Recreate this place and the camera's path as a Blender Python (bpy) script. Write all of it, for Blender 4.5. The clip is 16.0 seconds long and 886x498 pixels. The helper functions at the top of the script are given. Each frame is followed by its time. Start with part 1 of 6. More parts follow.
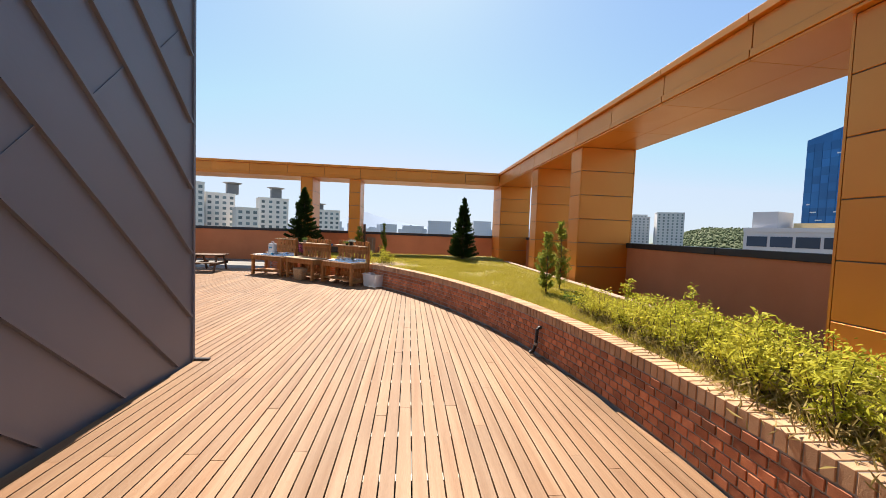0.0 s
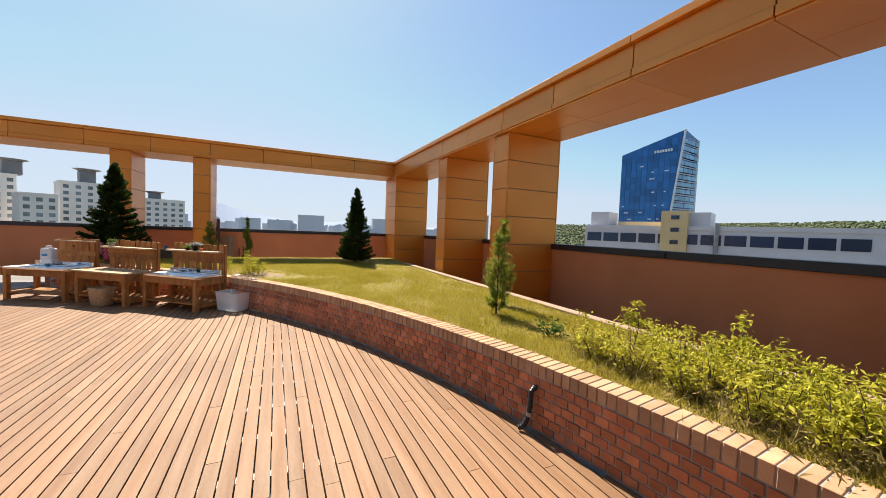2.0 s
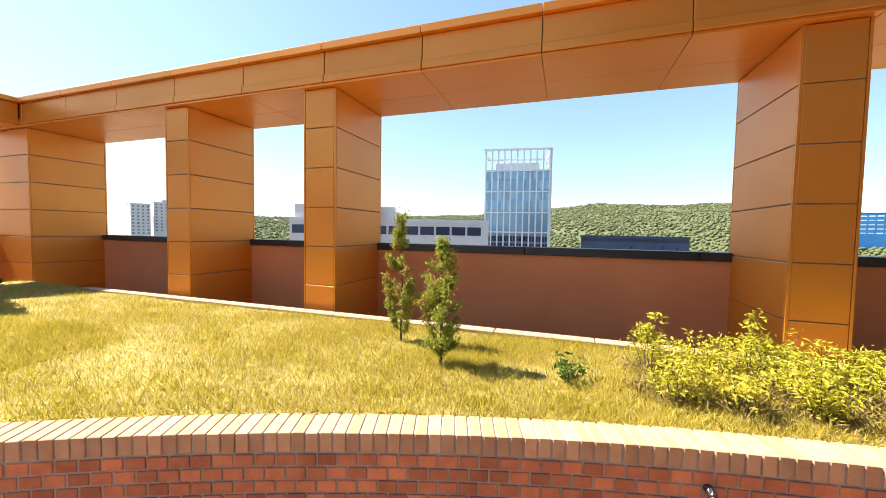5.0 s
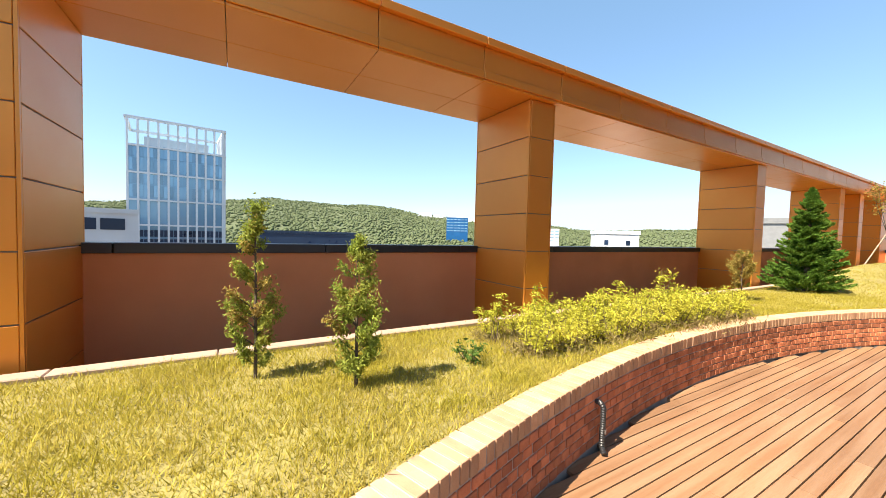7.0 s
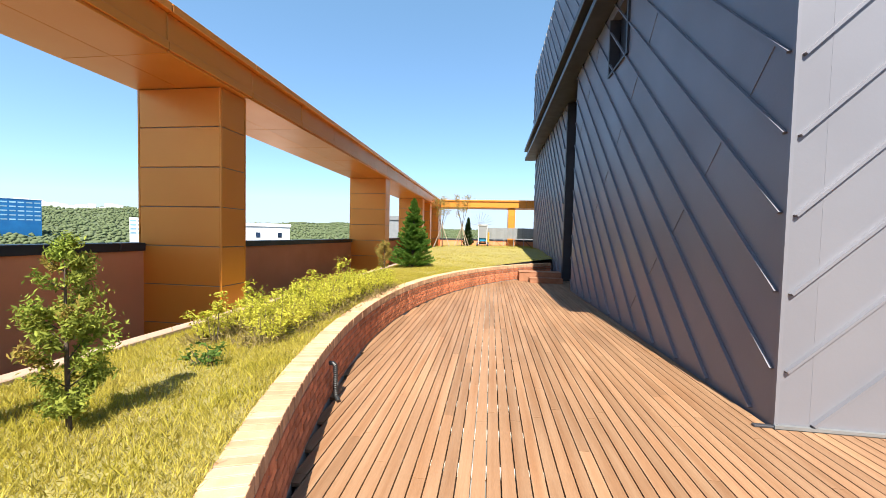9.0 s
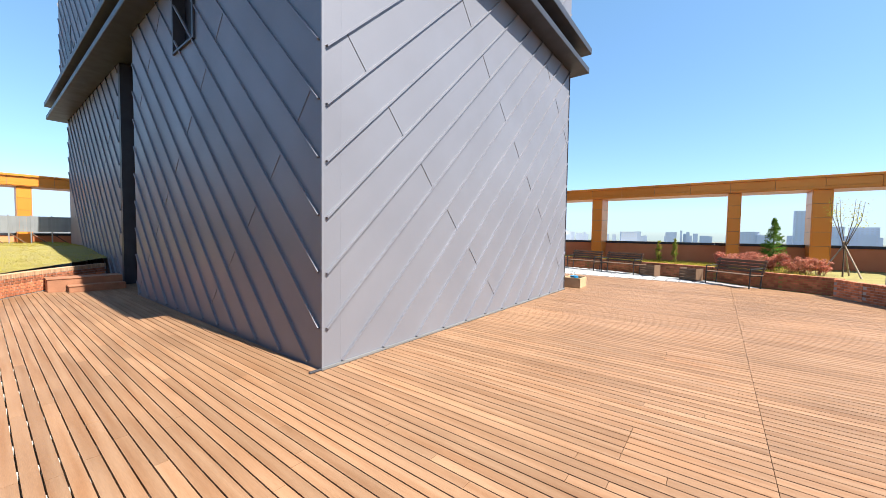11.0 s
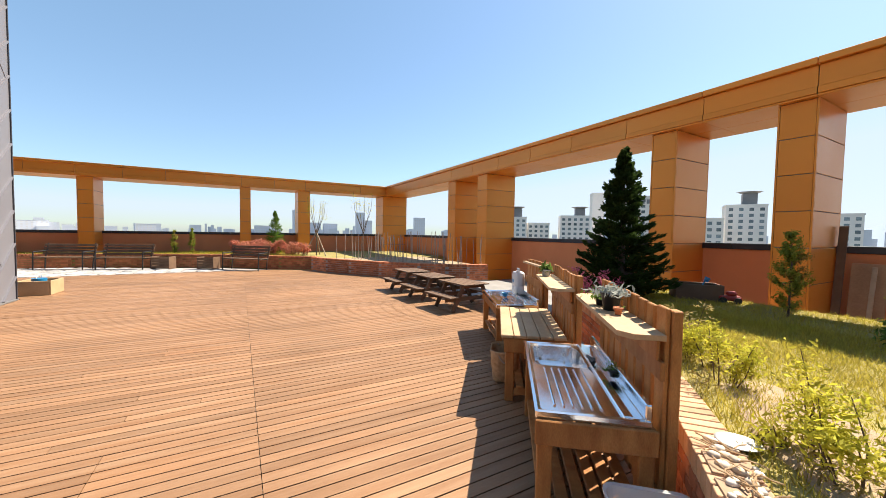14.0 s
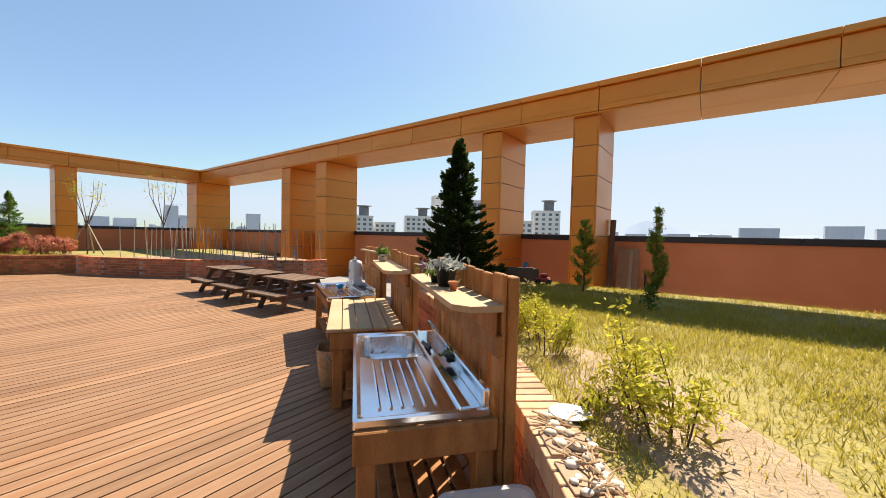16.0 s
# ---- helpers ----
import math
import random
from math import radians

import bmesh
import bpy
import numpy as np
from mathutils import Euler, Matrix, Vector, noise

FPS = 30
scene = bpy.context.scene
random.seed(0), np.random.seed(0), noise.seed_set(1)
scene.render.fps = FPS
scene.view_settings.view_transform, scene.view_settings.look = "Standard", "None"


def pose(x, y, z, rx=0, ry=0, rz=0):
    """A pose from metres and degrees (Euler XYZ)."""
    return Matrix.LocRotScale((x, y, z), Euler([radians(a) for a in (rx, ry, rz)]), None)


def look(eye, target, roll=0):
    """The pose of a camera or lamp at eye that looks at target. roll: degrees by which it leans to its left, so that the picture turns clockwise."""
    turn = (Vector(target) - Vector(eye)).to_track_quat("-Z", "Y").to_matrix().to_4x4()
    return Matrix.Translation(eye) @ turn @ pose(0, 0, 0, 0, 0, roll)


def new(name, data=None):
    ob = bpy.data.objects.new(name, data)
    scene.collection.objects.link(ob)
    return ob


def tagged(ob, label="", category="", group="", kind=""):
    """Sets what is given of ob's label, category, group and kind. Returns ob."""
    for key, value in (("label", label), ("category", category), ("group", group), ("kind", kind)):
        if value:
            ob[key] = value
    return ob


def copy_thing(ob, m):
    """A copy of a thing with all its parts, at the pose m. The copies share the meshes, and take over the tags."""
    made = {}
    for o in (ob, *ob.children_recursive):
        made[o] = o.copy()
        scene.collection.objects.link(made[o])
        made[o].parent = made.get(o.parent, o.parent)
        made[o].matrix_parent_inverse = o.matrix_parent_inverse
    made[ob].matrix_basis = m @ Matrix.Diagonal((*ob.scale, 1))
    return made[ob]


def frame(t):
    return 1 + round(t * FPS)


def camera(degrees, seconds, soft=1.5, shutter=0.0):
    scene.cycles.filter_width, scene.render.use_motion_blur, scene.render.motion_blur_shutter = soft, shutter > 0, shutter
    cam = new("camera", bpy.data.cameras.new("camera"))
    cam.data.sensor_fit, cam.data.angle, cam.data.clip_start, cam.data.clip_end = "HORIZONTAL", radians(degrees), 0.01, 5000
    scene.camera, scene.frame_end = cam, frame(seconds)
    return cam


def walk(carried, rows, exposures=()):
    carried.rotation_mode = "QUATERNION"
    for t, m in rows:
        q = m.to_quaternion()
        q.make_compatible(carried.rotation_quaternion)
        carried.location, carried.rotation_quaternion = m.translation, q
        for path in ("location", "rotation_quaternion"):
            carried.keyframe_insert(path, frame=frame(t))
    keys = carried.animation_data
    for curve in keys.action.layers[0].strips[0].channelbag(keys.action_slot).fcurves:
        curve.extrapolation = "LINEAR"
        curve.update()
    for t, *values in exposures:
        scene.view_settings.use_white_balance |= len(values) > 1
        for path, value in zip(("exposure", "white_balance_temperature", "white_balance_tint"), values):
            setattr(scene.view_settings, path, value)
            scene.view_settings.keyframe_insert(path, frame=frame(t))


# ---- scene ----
cam = camera(102.0, 16.0, soft=0.8)
PATH = [
    (0, (-0.379, 1.204, 1.416), (-0.19, 3.193, 1.322), 2.1),
    (0.5, (-0.442, 1.746, 1.441), (-0.111, 3.716, 1.343), 2.2),
    (1, (-0.523, 2.184, 1.439), (0.01, 4.11, 1.348), 2.1),
    (1.5, (-0.525, 2.666, 1.487), (0.143, 4.549, 1.391), 1.9),
    (2, (-0.592, 3.161, 1.478), (0.253, 4.971, 1.383), 2.2),
    (2.5, (-0.627, 3.637, 1.455), (0.544, 5.256, 1.368), 2.4),
    (3, (-0.67, 4.104, 1.462), (0.689, 5.569, 1.378), 2.4),
    (3.2, (-0.691, 4.293, 1.443), (0.718, 5.71, 1.363), 2.4),
    (5.3, (-0.744, 6.207, 1.516), (1.201, 6.663, 1.423), 1.3),
    (5.5, (-0.725, 6.395, 1.513), (1.245, 6.726, 1.422), 1.6),
    (6, (-0.646, 6.827, 1.523), (1.35, 6.759, 1.427), 1.5),
    (6.5, (-0.501, 7.202, 1.512), (1.405, 6.605, 1.416), 1.8),
    (7, (-0.408, 7.491, 1.495), (1.318, 6.483, 1.415), 1.5),
    (7.5, (-0.351, 7.758, 1.491), (1.067, 6.35, 1.412), 1.5),
    (8, (-0.291, 7.945, 1.498), (0.793, 6.267, 1.412), 1.6),
    (8.2, (-0.291, 8.03, 1.503), (0.637, 6.261, 1.415), 1.6),
    (10.3, (-0.068, 8.548, 1.53), (-1.011, 6.785, 1.466), 0.5),
    (10.5, (-0.126, 8.575, 1.537), (-1.261, 6.929, 1.466), 0.6),
    (11, (-0.198, 8.606, 1.572), (-1.783, 7.389, 1.486), 0.8),
    (11.5, (-0.264, 8.659, 1.541), (-2.118, 7.915, 1.459), 0.6),
    (12, (-0.359, 8.708, 1.521), (-2.332, 8.393, 1.436), 0.6),
    (12.5, (-0.463, 8.77, 1.5), (-2.459, 8.873, 1.414), 0.7),
    (13, (-0.493, 8.794, 1.489), (-2.437, 9.256, 1.4), 0.7),
    (13.5, (-0.528, 8.841, 1.456), (-2.386, 9.575, 1.368), 0.8),
    (14, (-0.533, 8.864, 1.42), (-2.273, 9.847, 1.334), 0.9),
    (14.5, (-0.53, 8.9, 1.37), (-2.16, 10.056, 1.286), 0.9),
    (15, (-0.56, 8.947, 1.346), (-2.109, 10.21, 1.264), 0.9),
    (15.5, (-0.647, 9.057, 1.307), (-2.071, 10.459, 1.223), 1.0),
    (16, (-0.792, 9.269, 1.244), (-1.98, 10.876, 1.17), 1.3),
]
EXPOSURES = [(0.0, 1.17, 6900, 12), (1.5, 1.05, 6950, 12), (3.0, 1.14, 6950, 12), (5.3, 1.87, 7300, 14), (6.5, 1.77, 7000, 12), (8.0, 1.52, 6600, 9), (10.5, 1.52, 6050, 8), (11.5, 1.46, 6250, 9), (13.0, 1.35, 6800, 11), (14.0, 1.36, 7000, 11), (15.0, 1.22, 7050, 11), (16.0, 1.21, 7150, 12)]
walk(cam, [(t, look(*p)) for t, *p in PATH], EXPOSURES)

# ---- world, sun ----
SUN_EL = 52.0
SUN_DIR = Vector((-0.06 * math.cos(radians(SUN_EL)), math.cos(radians(SUN_EL)), math.sin(radians(SUN_EL)))).normalized()  # towards the sun
world = bpy.data.worlds.new("sky")
scene.world = world
world.use_nodes = True
wn = world.node_tree
sky = wn.nodes.new("ShaderNodeTexSky")
sky.sky_type = "NISHITA"
sky.sun_disc = False
sky.sun_elevation = radians(SUN_EL)
sky.sun_rotation = math.atan2(SUN_DIR.x, SUN_DIR.y)
sky.air_density, sky.dust_density, sky.ozone_density = 1.0, 0.55, 2.0
wn.nodes["Background"].inputs["Strength"].default_value = 0.061
tint = wn.nodes.new("ShaderNodeMix")
tint.data_type, tint.blend_type = "RGBA", "MULTIPLY"
tint.inputs["Factor"].default_value = 1.0
tint.inputs["B"].default_value = (0.90, 0.955, 1.11, 1)
wn.links.new(sky.outputs[0], tint.inputs["A"])
haze = wn.nodes.new("ShaderNodeMix")
haze.data_type, haze.blend_type = "RGBA", "ADD"
haze.inputs["Factor"].default_value = 1.0
haze.inputs["B"].default_value = (0.55, 1.15, 1.35, 1)
wn.links.new(tint.outputs["Result"], haze.inputs["A"])
cap = wn.nodes.new("ShaderNodeMix")
cap.data_type, cap.blend_type = "RGBA", "DARKEN"
cap.inputs["Factor"].default_value = 0.85
cap.inputs["B"].default_value = (4.7, 5.75, 7.2, 1)
wn.links.new(haze.outputs["Result"], cap.inputs["A"])
wn.links.new(cap.outputs["Result"], wn.nodes["Background"].inputs["Color"])
lamp = bpy.data.lights.new("sun", "SUN")
lamp.energy, lamp.angle, lamp.color = 5.0, radians(0.55), (1.0, 0.92, 0.79)
sun = new("sun", lamp)
sun.matrix_world = look(SUN_DIR * 60, (0, 0, 0))

# ---- materials ----
MATS = {}


def surface(name, a, b, scale=3.0, rough=0.7, metal=0.0, bump=0.0, bump_scale=60.0, vary=0.0, island=0.0, stretch=(1, 1, 1), grain=0.0, spec=0.5, coarse=0.0):
    """A procedural material: two tones mixed by noise in metres, a finer grain, relief, and a change of value from piece to piece."""
    m = bpy.data.materials.new(name)
    m.use_nodes = True
    nt = m.node_tree
    L, N = nt.links, nt.nodes
    bs = N["Principled BSDF"]
    geo = N.new("ShaderNodeNewGeometry")
    mp = N.new("ShaderNodeMapping")
    mp.inputs["Scale"].default_value = stretch
    L.new(geo.outputs["Position"], mp.inputs["Vector"])
    n1 = N.new("ShaderNodeTexNoise")
    n1.inputs["Scale"].default_value, n1.inputs["Detail"].default_value = scale, 6
    L.new(mp.outputs[0], n1.inputs["Vector"])
    ramp = N.new("ShaderNodeMapRange")
    ramp.inputs["From Min"].default_value, ramp.inputs["From Max"].default_value = 0.3, 0.7
    L.new(n1.outputs["Fac"], ramp.inputs["Value"])
    mix = N.new("ShaderNodeMix")
    mix.data_type = "RGBA"
    mix.inputs["A"].default_value, mix.inputs["B"].default_value = (*a, 1), (*b, 1)
    L.new(ramp.outputs[0], mix.inputs["Factor"])
    col = mix.outputs["Result"]
    n2 = N.new("ShaderNodeTexNoise")
    n2.inputs["Scale"].default_value, n2.inputs["Detail"].default_value = bump_scale, 5
    L.new(mp.outputs[0], n2.inputs["Vector"])

    def scaled(value, out, amount):
        hsv = N.new("ShaderNodeHueSaturation")
        rng = N.new("ShaderNodeMapRange")
        rng.inputs["To Min"].default_value, rng.inputs["To Max"].default_value = 1 - amount, 1 + amount
        L.new(value, rng.inputs["Value"])
        L.new(rng.outputs[0], hsv.inputs["Value"])
        L.new(out, hsv.inputs["Color"])
        return hsv.outputs["Color"]

    if grain:
        col = scaled(n2.outputs["Fac"], col, grain)
    if coarse:
        n3 = N.new("ShaderNodeTexNoise")
        n3.inputs["Scale"].default_value, n3.inputs["Detail"].default_value = 0.6, 3
        L.new(geo.outputs["Position"], n3.inputs["Vector"])
        col = scaled(n3.outputs["Fac"], col, coarse)
    if vary:
        info = N.new("ShaderNodeObjectInfo")
        col = scaled(info.outputs["Random"], col, vary)
    if island:
        col = scaled(geo.outputs["Random Per Island"], col, island)
    L.new(col, bs.inputs["Base Color"])
    bs.inputs["Metallic"].default_value = metal
    bs.inputs["Specular IOR Level"].default_value = spec
    rr = N.new("ShaderNodeMapRange")
    rr.inputs["To Min"].default_value, rr.inputs["To Max"].default_value = max(rough - 0.1, 0.03), min(rough + 0.1, 1)
    L.new(n1.outputs["Fac"], rr.inputs["Value"])
    L.new(rr.outputs[0], bs.inputs["Roughness"])
    if bump:
        bp = N.new("ShaderNodeBump")
        bp.inputs["Strength"].default_value, bp.inputs["Distance"].default_value = 1.0, bump
        L.new(n2.outputs["Fac"], bp.inputs["Height"])
        L.new(bp.outputs[0], bs.inputs["Normal"])
    MATS[name] = m
    return m


def leafy(name, a, b, island=0.35):
    """Leaves: thin, a little see-through, with a tone of its own for each leaf."""
    m = surface(name, a, b, scale=2.5, rough=0.62, island=island, spec=0.1)
    nt = m.node_tree
    bs = nt.nodes["Principled BSDF"]
    tr = nt.nodes.new("ShaderNodeBsdfTranslucent")
    mx = nt.nodes.new("ShaderNodeMixShader")
    mx.inputs["Fac"].default_value = 0.45
    src = bs.inputs["Base Color"].links[0].from_socket
    nt.links.new(src, tr.inputs["Color"])
    nt.links.new(bs.outputs[0], mx.inputs[1])
    nt.links.new(tr.outputs[0], mx.inputs[2])
    nt.links.new(mx.outputs[0], nt.nodes["Material Output"].inputs["Surface"])
    return m


GOLD = surface("bronze_gold_panel", (0.77, 0.280, 0.042), (0.71, 0.250, 0.036), 1.2, 0.36, 0.35, 0.0004, 300, 0.06, coarse=0.08)
JOINT = surface("grey_sealant", (0.22, 0.20, 0.18), (0.16, 0.15, 0.14), 8, 0.7)
RENDERED = surface("terracotta_render", (0.65, 0.240, 0.105), (0.58, 0.205, 0.088), 1.5, 0.85, 0, 0.0015, 220, coarse=0.15, grain=0.1)
CAPMETAL = surface("dark_navy_coping", (0.016, 0.018, 0.026), (0.022, 0.024, 0.034), 4, 0.4, 0.0, 0.0005, 80)
BRICK = surface("red_brick", (0.52, 0.190, 0.088), (0.37, 0.120, 0.058), 9, 0.85, 0, 0.002, 140, 0.30, 0.30, grain=0.22)
# The cap's paler brick: the strong sun on it is put into the colour.
BRICKCAP = surface("sunlit_cap_brick", (0.500, 0.310, 0.185), (0.420, 0.235, 0.132), 9, 0.85, 0, 0.002, 140, 0.2, 0.2, grain=0.18)
MORTAR = surface("grey_mortar", (0.36, 0.335, 0.315), (0.28, 0.258, 0.245), 12, 0.95, 0, 0.002, 150)
DECK = surface("weathered_hardwood", (0.276, 0.163, 0.093), (0.208, 0.104, 0.050), 2.2, 0.56, 0, 0.0012, 55, 0.17, 0.0, stretch=(7, 0.35, 7), grain=0.3, coarse=0.32, spec=0.3)
JOIST = surface("galvanised_joist", (0.536, 0.515, 0.472), (0.429, 0.415, 0.386), 6, 0.6)
ZINC = surface("dark_zinc_cladding", (0.212, 0.211, 0.238), (0.188, 0.187, 0.213), 0.8, 0.46, 0.35, 0.0008, 30, 0.05, coarse=0.06, spec=0.12)
ZINCDARK = surface("dark_metal_trim", (0.05, 0.05, 0.06), (0.04, 0.04, 0.045), 3, 0.45, 0.3)
# Near-black: the tower recess's deep shade as wall colour; also its window pane.
VOID = surface("recess_shade_and_pane", (0.03, 0.034, 0.045), (0.02, 0.022, 0.03), 3, 0.5)
SOIL = surface("dry_lawn_soil", (0.262, 0.225, 0.062), (0.208, 0.168, 0.056), 2.0, 0.95, 0, 0.012, 40, grain=0.3, coarse=0.2)
GRASS = leafy("lawn_blades", (0.360, 0.312, 0.038), (0.435, 0.362, 0.080), 0.35)
SAND = surface("sandy_soil", (0.350, 0.262, 0.172), (0.262, 0.186, 0.115), 5, 0.95, 0, 0.01, 60, grain=0.25)
KERB = surface("pinkish_kerb_stone", (0.393, 0.272, 0.200), (0.322, 0.222, 0.164), 6, 0.85, 0, 0.002, 90, grain=0.15)
CONCRETE = surface("roof_concrete", (0.257, 0.250, 0.243), (0.200, 0.193, 0.186), 1.5, 0.9, 0, 0.003, 60, grain=0.15, coarse=0.2)
WOOD = surface("oiled_pine", (0.410, 0.185, 0.060), (0.275, 0.110, 0.033), 3, 0.6, 0, 0.001, 50, 0.22, 0.0, stretch=(5, 5, 1.5), grain=0.35, spec=0.25)
WOODTOP = surface("pale_pine", (0.443, 0.307, 0.179), (0.372, 0.243, 0.129), 3, 0.65, 0, 0.001, 50, 0.12, 0.12, grain=0.2)
OLDWOOD = surface("brown_picnic_timber", (0.143, 0.082, 0.046), (0.093, 0.050, 0.029), 4, 0.7, 0, 0.0015, 60, 0.15, 0.15, grain=0.25)
STEPWOOD = surface("reddish_step_timber", (0.300, 0.135, 0.070), (0.215, 0.090, 0.045), 4, 0.6, 0, 0.001, 60, 0.15, 0.0, grain=0.25)
PLAY = surface("raw_plywood", (0.329, 0.207, 0.122), (0.257, 0.150, 0.086), 4, 0.75, 0, 0.001, 40, grain=0.2)
STEEL = surface("stainless_steel", (0.84, 0.85, 0.87), (0.78, 0.79, 0.81), 6, 0.15, 1.0)
WHITEPL = surface("white_plastic", (0.536, 0.543, 0.558), (0.486, 0.493, 0.515), 6, 0.4)
BLACKPL = surface("black_plastic", (0.015, 0.015, 0.017), (0.02, 0.02, 0.02), 6, 0.4)
BLUEPL = surface("blue_plastic", (0.014, 0.179, 0.393), (0.014, 0.214, 0.429), 6, 0.35)
YELLOWPL = surface("yellow_paint", (0.429, 0.250, 0.014), (0.357, 0.214, 0.014), 6, 0.4)
REDPL = surface("red_plastic", (0.286, 0.029, 0.021), (0.250, 0.021, 0.021), 6, 0.4)
WOVEN = surface("woven_basket", (0.472, 0.300, 0.164), (0.322, 0.186, 0.093), 30, 0.8, 0, 0.004, 90, grain=0.3)
STONE = surface("pale_pebble", (0.58, 0.53, 0.46), (0.36, 0.29, 0.22), 14, 0.8, 0, 0.001, 60, 0.2, 0.25)
FLAG = surface("pale_flagstone", (0.393, 0.393, 0.393), (0.300, 0.300, 0.307), 3, 0.85, 0, 0.002, 50, 0.2, 0.2)
PALESTEEL = surface("galvanised_sheet", (0.300, 0.307, 0.315), (0.243, 0.250, 0.257), 2, 0.45, 0.5, vary=0.1)
BARK = surface("bark", (0.114, 0.079, 0.057), (0.071, 0.050, 0.036), 14, 0.9, 0, 0.004, 60)
PALEBARK = surface("pale_prop_pole", (0.329, 0.272, 0.200), (0.257, 0.200, 0.143), 10, 0.85, 0, 0.002, 60)
STICK = surface("pale_cane", (0.357, 0.300, 0.257), (0.286, 0.236, 0.200), 10, 0.8)
SPRUCE = leafy("dark_conifer_needles", (0.024, 0.048, 0.013), (0.044, 0.076, 0.018))
SPRUCELIT = leafy("bright_conifer_needles", (0.080, 0.170, 0.026), (0.140, 0.235, 0.036))
THUJA = leafy("thuja_sprays", (0.190, 0.260, 0.038), (0.320, 0.330, 0.065))
NANDINA = leafy("yellow_green_leaves", (0.41, 0.41, 0.044), (0.53, 0.48, 0.070), 0.35)
ORANGELEAF = leafy("golden_leaves", (0.330, 0.275, 0.060), (0.330, 0.215, 0.065), 0.3)
DRYLEAF = leafy("dry_undergrowth", (0.380, 0.290, 0.130), (0.260, 0.215, 0.080), 0.3)
HERB = leafy("green_herb_leaves", (0.071, 0.143, 0.029), (0.143, 0.214, 0.043))
SILVER = leafy("silver_leaves", (0.357, 0.372, 0.357), (0.257, 0.300, 0.257), 0.2)
PINK = leafy("pink_petals", (0.62, 0.10, 0.24), (0.68, 0.26, 0.33), 0.3)
SALMON = leafy("salmon_petals", (0.527, 0.170, 0.119), (0.510, 0.255, 0.170), 0.3)

# ---- builders ----


def box(bm, x0, x1, y0, y1, z0, z1, m=None, bevel=0.0):
    """Add a box to bm, placed by m, with its edges rounded off."""
    r = bmesh.ops.create_cube(bm, size=1)
    vs = r["verts"]
    t = Matrix.Translation(((x0 + x1) / 2, (y0 + y1) / 2, (z0 + z1) / 2)) @ Matrix.Diagonal((x1 - x0, y1 - y0, z1 - z0, 1))
    bmesh.ops.transform(bm, matrix=t, verts=vs)
    if bevel:
        es = list({e for v in vs for e in v.link_edges})
        b = bmesh.ops.bevel(bm, geom=es, offset=bevel, segments=1, affect="EDGES", profile=0.5)
        vs = list({v for f in b["faces"] for v in f.verts} | {v for v in vs if v.is_valid})
    if m is not None:
        bmesh.ops.transform(bm, matrix=m, verts=vs)


def rod(bm, p, q, r0, r1=None, n=8):
    """A tapered round bar from p to q."""
    p, q = Vector(p), Vector(q)
    d = q - p
    c = bmesh.ops.create_cone(bm, cap_ends=True, segments=n, radius1=r0, radius2=r0 if r1 is None else r1, depth=d.length)
    t = Matrix.Translation((p + q) / 2) @ d.to_track_quat("Z", "Y").to_matrix().to_4x4()
    bmesh.ops.transform(bm, matrix=t, verts=c["verts"])


def prism(bm, pts, z0, z1):
    """An upright prism over a plan outline."""
    lo = [bm.verts.new((x, y, z0)) for x, y in pts]
    hi = [bm.verts.new((x, y, z1)) for x, y in pts]
    n = len(pts)
    bm.faces.new(hi)
    bm.faces.new(lo[::-1])
    for i in range(n):
        bm.faces.new((lo[i], lo[(i + 1) % n], hi[(i + 1) % n], hi[i]))


def data_of(name, bm, material, smooth=False):
    bmesh.ops.recalc_face_normals(bm, faces=bm.faces)
    me = bpy.data.meshes.new(name)
    bm.to_mesh(me)
    bm.free()
    me.materials.append(material)
    if smooth:
        me.polygons.foreach_set("use_smooth", [True] * len(me.polygons))
    return me


def part(name, bm, material, parent=None, label="", smooth=False):
    ob = new(name, data_of(name, bm, material, smooth))
    ob.parent = parent
    return tagged(ob, label)


def piece(name, me, parent, m=None):
    ob = new(name, me)
    ob.parent = parent
    if m is not None:
        ob.matrix_basis = m
    return ob


def thing(name, label, category, m=None, group="", kind=""):
    ob = new(name)
    if m is not None:
        ob.matrix_basis = m
    return tagged(ob, label, category, group, kind)


def solid(name, bm, material, label, category="", kind="", group="", m=None, smooth=False):
    ob = new(name, data_of(name, bm, material, smooth))
    if m is not None:
        ob.matrix_basis = m
    return tagged(ob, label, category, group, kind)


def mesh_np(name, verts, faces, material):
    """A mesh from arrays of corners and equal-sided faces."""
    me = bpy.data.meshes.new(name)
    n, k = faces.shape
    me.vertices.add(len(verts))
    me.vertices.foreach_set("co", np.ascontiguousarray(verts, dtype=np.float32).ravel())
    me.loops.add(n * k)
    me.loops.foreach_set("vertex_index", np.ascontiguousarray(faces, dtype=np.int32).ravel())
    me.polygons.add(n)
    me.polygons.foreach_set("loop_start", np.arange(0, n * k, k, dtype=np.int32))
    me.update(calc_edges=True)
    me.materials.append(material)
    return me


RNG = np.random.default_rng(7)


